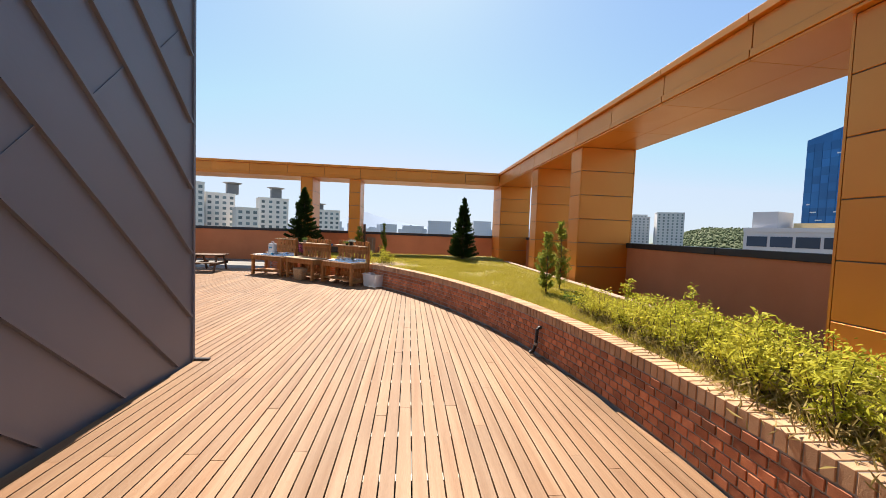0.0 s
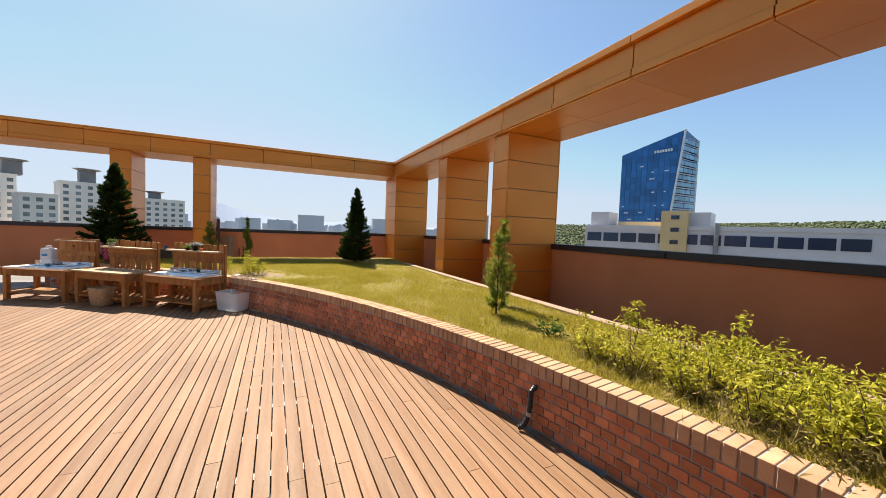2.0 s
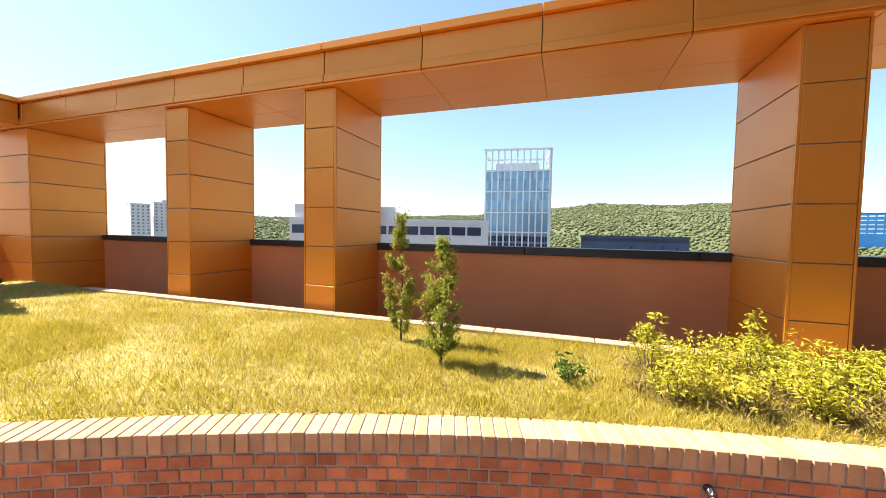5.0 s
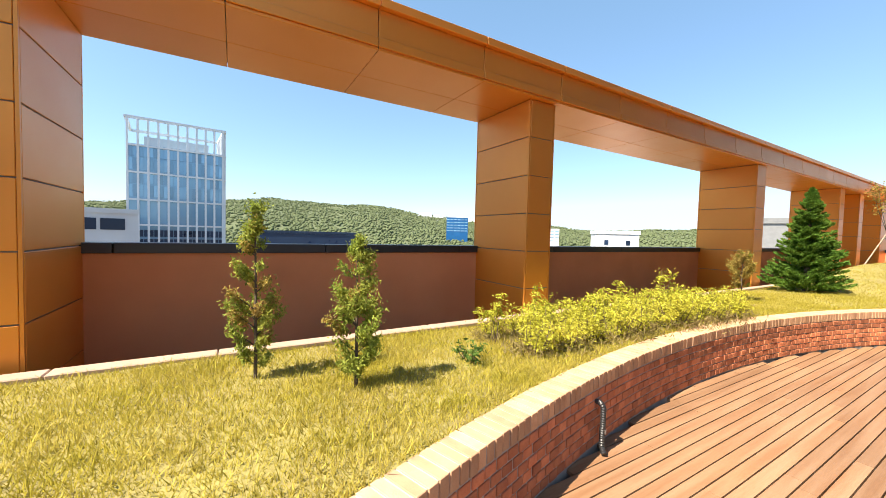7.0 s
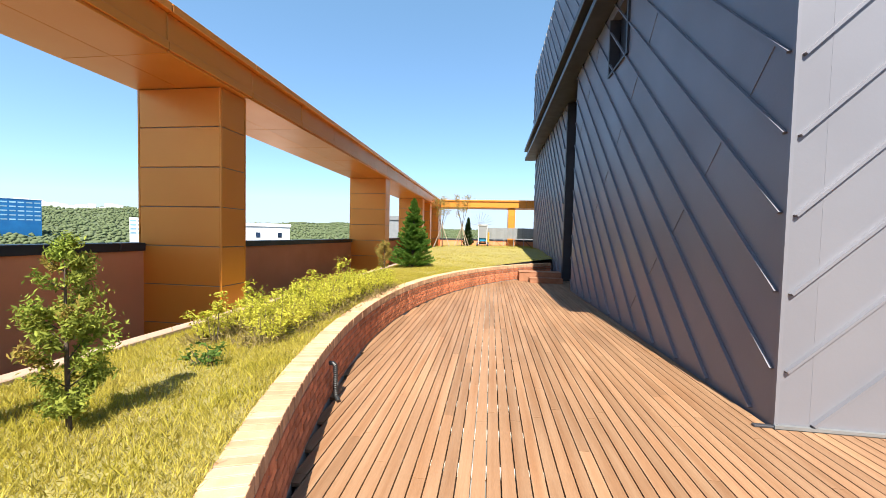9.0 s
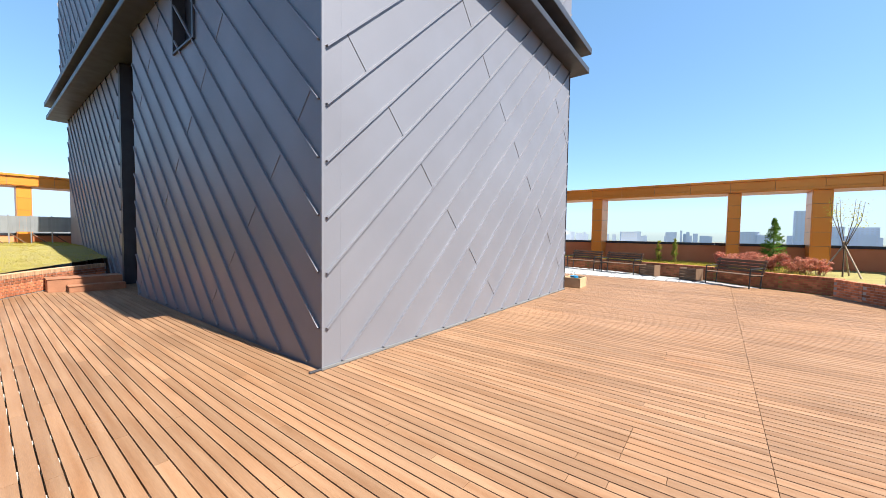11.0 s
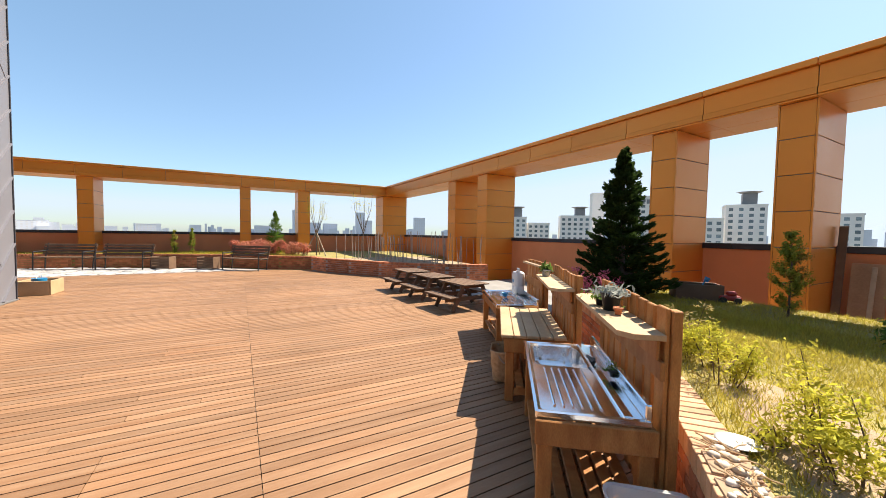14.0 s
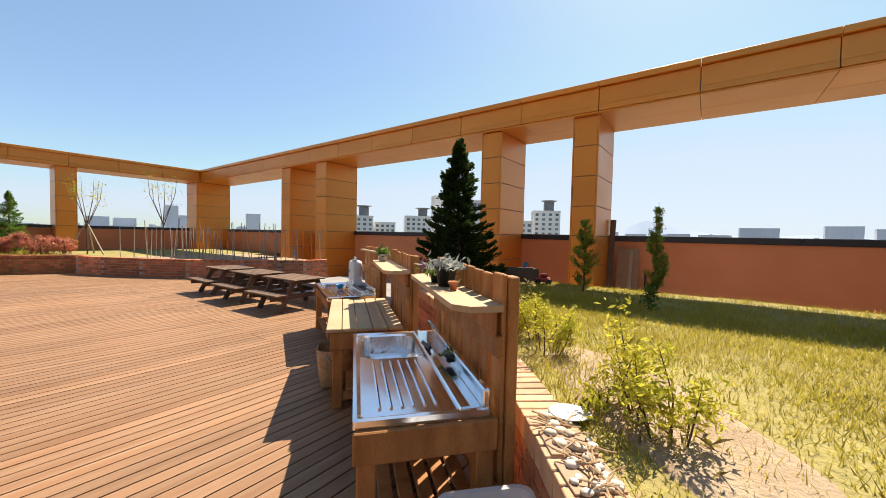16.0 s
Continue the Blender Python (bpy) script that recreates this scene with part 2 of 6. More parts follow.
def leaves(centres, size, up=0.3, slim=0.45, out=None, droop=0.0):
    """Small pointed leaves, each a bent kite of two triangles, at the given centres."""
    n = len(centres)
    d = RNG.normal(size=(n, 3))
    d[:, 2] = d[:, 2] * 0.6 + up
    if out is not None:
        d = d * 0.55 + out
    d[:, 2] -= droop
    d /= np.linalg.norm(d, axis=1, keepdims=True)
    s = np.cross(d, RNG.normal(size=(n, 3)))
    s /= np.linalg.norm(s, axis=1, keepdims=True) + 1e-9
    ln = size * RNG.uniform(0.6, 1.3, (n, 1))
    a = centres - d * ln * 0.5
    b = centres + d * ln * 0.5
    w = s * ln * slim * 0.5
    lift = np.cross(d, s) * ln * 0.12
    v = np.stack([a, centres + w + lift, b, centres - w + lift], 1).reshape(-1, 3)
    i = np.arange(n)[:, None] * 4
    f = np.concatenate([i + [[0, 1, 2]], i + [[0, 2, 3]]])
    return v, f

# ---- plan ----
CX, CY, R = -10.79, 2.83, 12.23          # the deck's round edge
XE, XEB, YN, YNB = 3.30, 4.54, 15.82, 16.99   # colonnade: fronts and backs
XW, XWB, YS, YSB = -19.15, -20.30, -15.60, -16.77
ZB, ZT = 3.38, 3.89                       # beam: underside and top
BX, BY, BW, BS = -2.57, 5.07, -10.60, -2.60   # stair tower: east face, north face, west face, south end of its first block
CAPZ = 0.52


def on_circle(th, r, z=0.0):
    return Vector((CX + r * math.cos(th), CY + r * math.sin(th), z))


# ---- ground, host building, roof slab ----
bm = bmesh.new()
bmesh.ops.create_grid(bm, x_segments=40, y_segments=40, size=4600)
GROUND = surface("city_ground", (0.114, 0.122, 0.071), (0.172, 0.164, 0.150), 0.012, 0.95, 0, 0, 1, grain=0.2)
solid("ground", bm, GROUND, "hazy city ground far below the roof", "ground", "structure", m=Matrix.Translation((0, 0, -45)))
bm = bmesh.new()
box(bm, -20.6, 4.74, -17.2, 17.2, -45, -0.42)
solid("wall_host", bm, RENDERED, "rendered wall of the building under the roof garden", "wall", "structure")
bm = bmesh.new()
box(bm, -20.6, 4.74, -17.2, 17.2, -0.4, -0.1)
solid("floor", bm, CONCRETE, "bare grey concrete roof slab", "floor", "structure")
bm = bmesh.new()
prism(bm, [(-9.4, 13.45), (-5.3, 13.45), (-5.3, 16.9), (-9.4, 16.9)], -0.098, -0.012)
solid("pavement", bm, CONCRETE, "grey paved strip behind the picnic tables", "pavement", "structure")


# ---- parapet with dark coping ----
def parapet(name, x0, x1, y0, y1, along_x):
    p = thing(name, "terracotta rendered parapet with a dark metal coping", "parapet", kind="structure")
    bm = bmesh.new()
    box(bm, x0, x1, y0, y1, -0.1, 1.215)
    part("wall", bm, RENDERED, p)
    a, b = (x0, x1) if along_x else (y0, y1)
    n = max(1, round((b - a) / 2.05))
    for i in range(n):
        s, e = a + (b - a) * i / n + 0.004, a + (b - a) * (i + 1) / n - 0.004
        bm = bmesh.new()
        if along_x:
            box(bm, s, e, y0 - 0.035, y1 + 0.035, 1.216, 1.325, bevel=0.006)
        else:
            box(bm, x0 - 0.035, x1 + 0.035, s, e, 1.216, 1.325, bevel=0.006)
        part("coping", bm, CAPMETAL, p, "dark navy metal coping")
    return p


parapet("wall_east", 4.47, 4.67, YSB, 17.0, False)
parapet("wall_north", -20.05, 4.43, 16.92, 17.12, True)
parapet("wall_west", -20.28, -20.08, YSB, 16.88, False)
parapet("wall_south", -20.05, 4.43, -16.72, -16.52, True)

# ---- colonnade: columns clad in panels, beams in segments ----
ROWS = [ZB - 0.004, 2.87, 2.345, 1.82, 1.295, 0.77, 0.245, -0.098]
PANEL = {}


def panel_mesh(w, h, t):
    key = (round(w, 3), round(h, 3), round(t, 3))
    if key not in PANEL:
        bm = bmesh.new()
        box(bm, -w / 2, w / 2, -t / 2, t / 2, -h / 2, h / 2, bevel=0.004)
        PANEL[key] = data_of("panel", bm, GOLD)
    return PANEL[key]


def column(x0, x1, y0, y1):
    c = thing("column", "square colonnade column clad in golden bronze metal panels", "column", group="colonnade columns")
    bm = bmesh.new()
    box(bm, x0 + 0.014, x1 - 0.014, y0 + 0.014, y1 - 0.014, -0.098, ZB - 0.003)
    part("core", bm, JOINT, c)
    xm, ym = (x0 + x1) / 2, (y0 + y1) / 2
    for a, b in zip(ROWS, ROWS[1:]):
        h, z = a - b - 0.012, (a + b) / 2
        for y in (y0 + 0.01, y1 - 0.01):
            piece("panel", panel_mesh(x1 - x0 - 0.052, h, 0.02), c, pose(xm, y, z))
        for x in (x0 + 0.01, x1 - 0.01):
            piece("panel", panel_mesh(y1 - y0 - 0.052, h, 0.02), c, pose(x, ym, z, 0, 0, 90))
    for x in (x0 + 0.011, x1 - 0.011):
        for y in (y0 + 0.011, y1 - 0.011):
            bm = bmesh.new()
            box(bm, x - 0.011, x + 0.011, y - 0.011, y + 0.011, -0.098, ZB - 0.006)
            part("corner_trim", bm, GOLD, c)


for y0, y1 in ((11.45, 11.95), (8.79, 9.29), (3.53, 4.0), (-3.85, -3.35), (-10.35, -9.85), (-12.7, -12.2)):
    column(XE, XEB, y0, y1)
for x0, x1 in ((-2.81, -2.37), (-4.68, -4.22), (-10.55, -10.02), (-12.5, -11.97)):
    column(x0, x1, YN, YNB)
for y0, y1 in ((11.3, 11.85), (8.85, 9.28), (3.5, 3.97), (-3.8, -3.3)):
    column(XWB, XW, y0, y1)
for x0, x1 in ((-1.75, -1.3), (-8.2, -7.7), (-14.3, -13.8)):
    column(x0, x1, YSB, YS)
column(XE, XEB, 15.7, YNB)
column(XWB, XW, 15.6, YNB)
column(XE, XEB, YSB, YS + 0.1)
column(XWB, XW, YSB, YS + 0.1)


def beam(name, length, m):
    """A beam that runs along its own x from 0, its front at y = 0 towards -y, 1.36 deep."""
    b = thing(name, "long golden bronze panelled beam on the colonnade", "beam", m, "colonnade beams", "structure")
    n = round(length / 1.365)
    s = length / n
    meshes = []
    for x0, x1, y0, y1, z0, z1 in ((0.0025, s - 0.0025, 0.015, 0.701, ZB, ZB + 0.03), (0.0025, s - 0.0025, 0.706, 1.36, ZB, ZB + 0.03), (0.005, s - 0.005, 0.02, 0.05, ZB + 0.13, ZT - 0.095),
                                   (0.005, s - 0.005, 1.31, 1.34, ZB + 0.03, ZT - 0.095), (0.005, s - 0.005, -0.005, 0.03, ZB + 0.032, ZB + 0.125), (0.004, s - 0.004, -0.045, 1.40, ZT - 0.09, ZT)):
        bm = bmesh.new()
        box(bm, x0, x1, y0, y1, z0, z1, bevel=0.004)
        meshes.append(data_of("panel", bm, GOLD))
    bm = bmesh.new()
    box(bm, 0, length, 0.055, 1.305, ZB + 0.034, ZT - 0.093)
    part("core", bm, JOINT, b)
    for i in range(n):
        for me in meshes:
            piece("panel", me, b, pose(i * s, 0, 0))


beam("beam_east", YNB - YSB + 0.1, pose(3.21, YNB + 0.05, 0, 0, 0, -90))
beam("beam_north", 3.14 - XW + 0.05, pose(XW + 0.02, 15.72, 0))
beam("beam_west", YNB - YSB + 0.1, pose(XW + 0.1, YSB - 0.05, 0, 0, 0, 90))
beam("beam_south", 3.14 - XW + 0.05, pose(3.14, YS + 0.1, 0, 0, 0, 180))

# ---- stair tower with diagonal standing seams ----
tower = thing("stair_tower", "dark zinc stair tower with diagonal standing seams", "building", kind="structure")
EAVE, TOP = 6.2, 11.2
wy0, wy1, wz0, wz1 = 0.36, 1.36, 4.89, 6.0
for a, b, c, d in ((BS, wy0, -0.098, EAVE), (wy1, BY, -0.098, EAVE), (wy0, wy1, -0.098, wz0), (wy0, wy1, wz1, EAVE)):
    bm = bmesh.new()
    box(bm, BX - 0.25, BX, a, b, c, d)
    part("wall", bm, ZINC, tower)
for x0, x1, y0, y1 in ((BW, BX - 0.251, BY - 0.25, BY), (BW, BW + 0.25, -14.0, BY - 0.251), (BW + 0.26, BX - 0.26, BS, BS + 0.2), (-5.2, -5.0, -4.8, BS - 0.003), (BW + 0.26, -2.75, -4.8, -5.0), (-2.95, -2.75, -14.0, -5.003), (BW + 0.26, -2.96, -14.0, -13.8)):
    bm = bmesh.new()
    box(bm, x0, x1, min(y0, y1), max(y0, y1), -0.098, EAVE)
    # the two recess walls take the near-black that stands for shade
    part("wall", bm, VOID if x0 == -5.2 or y0 == -4.8 else ZINC, tower)
bm = bmesh.new()
box(bm, BX - 0.2, BX - 0.17, wy0, wy1, wz0, wz1)
part("window_pane", bm, VOID, tower, "dark window pane")
for a, b, c, d in ((wy0 - 0.03, wy0 + 0.03, wz0, wz1), (wy1 - 0.03, wy1 + 0.03, wz0, wz1), (wy0 - 0.03, wy1 + 0.03, wz0 - 0.04, wz0)):
    bm = bmesh.new()
    box(bm, BX - 0.16, BX + 0.04, a, b, c, d)
    part("window_frame", bm, ZINCDARK, tower)


def ridge(p, q, normal, w, h, name="seam", mat=ZINC):
    """A raised seam from p to q on a wall with that normal."""
    p, q, normal = Vector(p), Vector(q), Vector(normal)
    d = (q - p)
    if d.length < 0.05:
        return
    ex = d.normalized()
    ez = normal
    ey = ez.cross(ex)
    m = Matrix.Translation(p) @ Matrix((ex, ey, ez)).transposed().to_4x4()
    bm = bmesh.new()
    box(bm, 0, d.length, -w / 2, w / 2, 0.0005, h, m)
    part(name, bm, mat, tower)


def seams(origin, run, normal, v0, v1, z0, z1, first=0.42, step=0.645, slope=1.0, joint=0.21):
    """Seams that climb along run from v0 to v1, between two heights, with a short cross joint in every strip."""
    o, run = Vector(origin), Vector(run)
    up = Vector((0, 0, 1))
    for k in range(-24, 18):
        zk = first + step * k
        a, b = max(v0, (z0 - zk) / slope), min(v1, (z1 - zk) / slope)
        if b - a > 0.06:
            ridge(o + run * a + up * (zk + slope * a), o + run * b + up * (zk + slope * b), normal, 0.022, 0.035)
        for n in range(-3, 6):
            v = joint + 0.33 * (4 - k) + (2.0 if k % 2 else 0.0) + 4.0 * n
            p, q = (v, zk + slope * v), (v + 0.3, zk - step + slope * (v + 0.3))
            if v0 < p[0] and q[0] < v1 and z0 < q[1] and p[1] < z1:
                ridge(o + run * p[0] + up * p[1], o + run * q[0] + up * q[1], normal, 0.014, 0.008)


seams((BX, BY, 0), (-1, 0, 0), (0, 1, 0), 0.05, BX - BW - 0.03, 0.04, EAVE, 0.42, 0.633, 0.955, 2.66)
seams((BX, BY, 0), (0, -1, 0), (1, 0, 0), 0.05, BY - BS - 0.03, 0.04, EAVE)
seams((-2.75, BY, 0), (0, -1, 0), (1, 0, 0), BY + 5.0, BY + 14.0, 0.04, EAVE)
seams((BX, BY, 0), (0, -1, 0), (1, 0, 0), 0.05, BY + 14.0, 7.0, TOP)
seams((BX, BY, 0), (-1, 0, 0), (0, 1, 0), 0.05, BX - BW - 0.03, 7.0, TOP)
for z0, z1, o in ((EAVE + 0.003, EAVE + 0.16, 0.42), (EAVE + 0.163, EAVE + 0.24, 0.36), (EAVE + 0.243, EAVE + 0.54, 0.12), (EAVE + 0.543, EAVE + 0.72, 0.46), (EAVE + 0.723, EAVE + 0.797, 0.38)):
    bm = bmesh.new()
    box(bm, BW - o, BX + o, -14.0 - o, BY + o, z0, z1, bevel=0.01)
    part("eaves", bm, ZINCDARK, tower, "dark metal eaves band")
bm = bmesh.new()
box(bm, BW, BX, -14.0, BY, EAVE + 0.8, TOP)
part("upper_wall", bm, ZINC, tower)
bm = bmesh.new()
box(bm, BX, BX + 0.02, -12.3, -11.0, 7.4, 9.2)
part("grille", bm, ZINCDARK, tower)
bm = bmesh.new()
box(bm, BW - 0.02, BX + 0.02, BY + 0.002, BY + 0.03, 0.002, 0.028)
part("base_flashing", bm, PALESTEEL, tower, "pale metal base flashing")
bm = bmesh.new()
box(bm, BX + 0.022, BX + 0.17, BY - 0.01, BY + 0.028, 0.002, 0.022, bevel=0.004)
part("flashing_end", bm, ZINCDARK, tower, "dark bent flashing end past the corner")
bm = bmesh.new()
box(bm, BX - 0.01, BX + 0.018, BY - 0.01, BY + 0.018, 0.0, EAVE)
part("corner_trim", bm, ZINC, tower)
bm = bmesh.new()
box(bm, BW - 0.018, BW + 0.01, BY - 0.01, BY + 0.018, 0.0, EAVE)
part("corner_trim", bm, ZINCDARK, tower)
bm = bmesh.new()
box(bm, -3.2, -3.12, -3.45, -2.62, 0.0, 2.0)
part("door", bm, WHITEPL, tower, "open white door in the dark recess")

# ---- east planter: ring wall core, lawn, kerb ----
TH0, TH1 = radians(-48.0), radians(61.5)


def ring(bm, r0, r1, z0, z1, t0, t1, n):
    rows = [[bm.verts.new(on_circle(t0 + (t1 - t0) * i / n, r, z)) for r, z in ((r0, z0), (r1, z0), (r1, z1), (r0, z1))] for i in range(n + 1)]
    for a, b in zip(rows, rows[1:]):
        for k in range(4):
            bm.faces.new((a[k], a[(k + 1) % 4], b[(k + 1) % 4], b[k]))
    bm.faces.new(rows[0])
    bm.faces.new(rows[-1][::-1])


planter = thing("planter_wall", "long curved red brick planter wall with a rowlock cap", "planter wall", kind="structure")
bm = bmesh.new()
ring(bm, R + 0.008, R + 0.184, -0.098, CAPZ - 0.006, TH0, TH1, 120)
part("core", bm, MORTAR, planter)


def outer(th):
    """How far the lawn reaches from the circle's centre."""
    c, s = math.cos(th), math.sin(th)
    far = [(2.98 - CX) / c]
    if s > 0.01:
        far.append((15.25 - CY) / s)
    if s < -0.01:
        far.append((-16.5 - CY) / s)
    return min(far)


def lawn_z(x, y):
    t = max(0.0, min(1.0, (2.98 - x) / 1.2)) if y < 13.5 else 1.0
    rise = 0.06 * t + 0.40 * max(0.0, min(1.0, (-3.5 - y) / 7.5)) + 0.03 * noise.noise(Vector((x * 0.7, y * 0.7, 0)))
    return 0.44 + rise


def inner(th):
    return max(R + 0.186, (8.06 / math.cos(th)) if th < 0 else 0)


NT, NR = 150, 22
TL0 = radians(-66)
V, F = [], []
for i in range(NT + 1):
    th = TL0 + (TH1 - TL0) * i / NT
    r0, r1 = inner(th), outer(th)
    for j in range(NR + 1):
        p = on_circle(th, r0 + (r1 - r0) * j / NR)
        V.append((p.x, p.y, lawn_z(p.x, p.y) + RNG.uniform(-0.006, 0.006)))
for i in range(NT):
    for j in range(NR):
        a = i * (NR + 1) + j
        F.append((a, a + 1, a + NR + 2, a + NR + 1))
lawn = new("lawn_ground", mesh_np("lawn_ground", np.array(V), np.array(F), SOIL))
tagged(lawn, "dry yellow-green lawn ground in the brick planter", "lawn", kind="structure")
kerb = thing("kerb", "low pinkish kerb along the lawn's edge", "kerb", kind="structure")
me = None
for i in range(29):
    y0 = -15.4 + i
    if me is None:
        bm = bmesh.new()
        box(bm, 0, 0.15, 0.003, 0.997, -0.098, 0.475, bevel=0.008)
        me = data_of("kerb_stone", bm, KERB)
    piece("kerb_stone", me, kerb, pose(2.99, y0, 0))
# the lawn's closing wall at its north-west end
bm = bmesh.new()
p, q = on_circle(TH1, R + 0.01), on_circle(TH1, outer(TH1))
d = (q - p).normalized()
nrm = Vector((-d.y, d.x, 0))
prism(bm, [(p.x, p.y), (q.x, q.y), (q.x + nrm.x * 0.12, q.y + nrm.y * 0.12), (p.x + nrm.x * 0.12, p.y + nrm.y * 0.12)], -0.098, 0.47)
solid("planter_end_wall", bm, BRICK, "red brick end wall of the planter", "planter wall", "structure")

bm = bmesh.new()
box(bm, -3.98, 3.12, 15.256, 15.38, -0.098, 0.47, bevel=0.008)
solid("kerb_north", bm, KERB, "low pinkish kerb that ends the lawn before the north wall", "kerb", "structure")

# ---- wooden steps up to the lawn ----
steps = thing("wooden_steps", "two reddish brown wooden steps against the planter", "steps")
for x0, x1, y0, y1, z in ((-2.6, -1.22, -4.75, -4.2, 0.34), (-2.6, -1.55, -4.2, -3.85, 0.17)):
    bm = bmesh.new()
    box(bm, x0, x1, y0, y1 - 0.02, 0.002, z - 0.03)
    part("riser", bm, STEPWOOD, steps)
    for k in range(4):
        bm = bmesh.new()
        w = (y1 - y0) / 4
        box(bm, x0, x1 + 0.02, y0 + k * w + 0.003, y0 + (k + 1) * w - 0.003, z - 0.028, z, bevel=0.004)
        part("tread_board", bm, STEPWOOD, steps)

# ---- west planters and flagstones ----
wp = thing("planter_west", "low brick planter with lawn and flowers", "planter", kind="structure")
WPTS = [(-14.5, 11.3), (-15.15, 10.1), (-16.5, 8.5), (-17.35, 6.0), (-18.2, 3.6), (-18.5, -3.0), (-20.06, -3.0), (-20.06, 16.88), (-14.5, 16.88)]
bm = bmesh.new()
prism(bm, WPTS, -0.098, 0.40)
part("bed", bm, SOIL, wp)
for (bx_, by_), (ax, ay) in zip(WPTS[:5], WPTS[1:6]):
    d = Vector((bx_ - ax, by_ - ay, 0))
    m = Matrix.Translation((ax, ay, 0)) @ d.to_track_quat("X", "Z").to_matrix().to_4x4()
    bm = bmesh.new()
    box(bm, 0, d.length, 0.003, 0.2, -0.098, 0.38, m)
    part("wall", bm, MORTAR, wp)
    n = round(d.length / 0.2)
    bm = bmesh.new()
    for k in range(6):
        for i in range(n):
            s = d.length * (i + 0.5 * (k % 2)) / n
            box(bm, s + 0.005, min(s + d.length / n - 0.005, d.length), -0.006, 0.05, 0.005 + k * 0.067, 0.062 + k * 0.067, m)
    for i in range(n * 3):
        s = d.length * i / n / 3
        box(bm, s + 0.004, s + d.length / n / 3 - 0.004, -0.008, 0.19, 0.408, 0.49, m)
    tagged(part("brickwork", bm, BRICK, wp), kind="stuff")
NWP = [(-14.42, 11.15), (-13.6, 11.5), (-12.6, 12.05), (-11.6, 12.75), (-10.6, 13.65), (-10.0, 14.3), (-9.65, 14.85), (-9.6, 15.6)]
nw = thing("planter_north_west", "curved brown brick planter full of bare canes", "planter", kind="structure")
bm = bmesh.new()
prism(bm, NWP + [(-14.42, 15.6)], -0.098, 0.42)
part("bed", bm, SAND, nw)
for (ax, ay), (bx_, by_) in zip(NWP, NWP[1:]):
    d = Vector((bx_ - ax, by_ - ay, 0))
    m = Matrix.Translation((ax, ay, 0)) @ d.to_track_quat("X", "Z").to_matrix().to_4x4()
    bm = bmesh.new()
    n = max(1, round(d.length / 0.2))
    for k in range(6):
        for i in range(n):
            s = d.length * (i + 0.5 * (k % 2)) / n
            box(bm, s + 0.005, min(s + d.length / n - 0.005, d.length), -0.02, 0.05, 0.005 + k * 0.067, 0.062 + k * 0.067, m)
    for i in range(n * 3):
        s = d.length * i / n / 3
        box(bm, s + 0.004, s + d.length / n / 3 - 0.004, -0.022, 0.17, 0.408, 0.48, m)
    tagged(part("brickwork", bm, BRICK, nw), kind="stuff")
    bm = bmesh.new()
    box(bm, 0, d.length, -0.012, 0.05, -0.09, 0.41, m)
    part("core", bm, MORTAR, nw)

# ---- plants ----


def stems_of(pts, r0, r1, bm, n=6):
    for p, q in pts:
        rod(bm, p, q, r0, r1, n)


def spruce(h, r, count, foliage, seed, label, low=0.1):
    """A dense conical conifer, its crown of short upturned sprays on layered boughs."""
    g = np.random.default_rng(seed)
    t = thing("conifer", label, "tree")
    bm = bmesh.new()
    rod(bm, (0, 0, -0.02), (0, 0, h * 0.9), r * 0.09, 0.006, 9)
    boughs = []
    while len(boughs) < 230:
        k = g.uniform(0, 1) ** 1.25
        z = low + (h - low) * k * 0.97
        a = g.uniform(0, 2 * math.pi)
        ln = r * ((1 - k) ** 0.85) * g.uniform(0.72, 1.12) + 0.03
        boughs.append((z, a, ln))
        if len(boughs) < 60:
            rod(bm, (0, 0, z), (ln * 0.8 * math.cos(a), ln * 0.8 * math.sin(a), z + 0.1 * ln), 0.012, 0.003, 5)
    part("trunk", bm, BARK, t)
    C, D = [], []
    for i in range(int(count * 2.4)):
        z, a, ln = boughs[g.integers(len(boughs))]
        s = g.uniform(0.1, 1) ** 0.62
        fan = g.normal(0, 0.11 * (1.15 - s) + 0.03)
        rr = ln * s
        aa = a + fan / (rr + 0.12)
        C.append((rr * math.cos(aa), rr * math.sin(aa), z + 0.10 * rr + 0.16 * ln * s ** 3 - 0.25 * abs(fan) + g.normal(0, 0.014)))
        D.append((math.cos(aa) * 1.1, math.sin(aa) * 1.1, 0.45))
    v, f = leaves(np.array(C), 0.052 + 0.006 * h, slim=0.34, out=np.array(D))
    ob = new("crown", mesh_np("crown", v, f, foliage))
    ob.parent = t
    tagged(ob, kind="stuff")
    return t


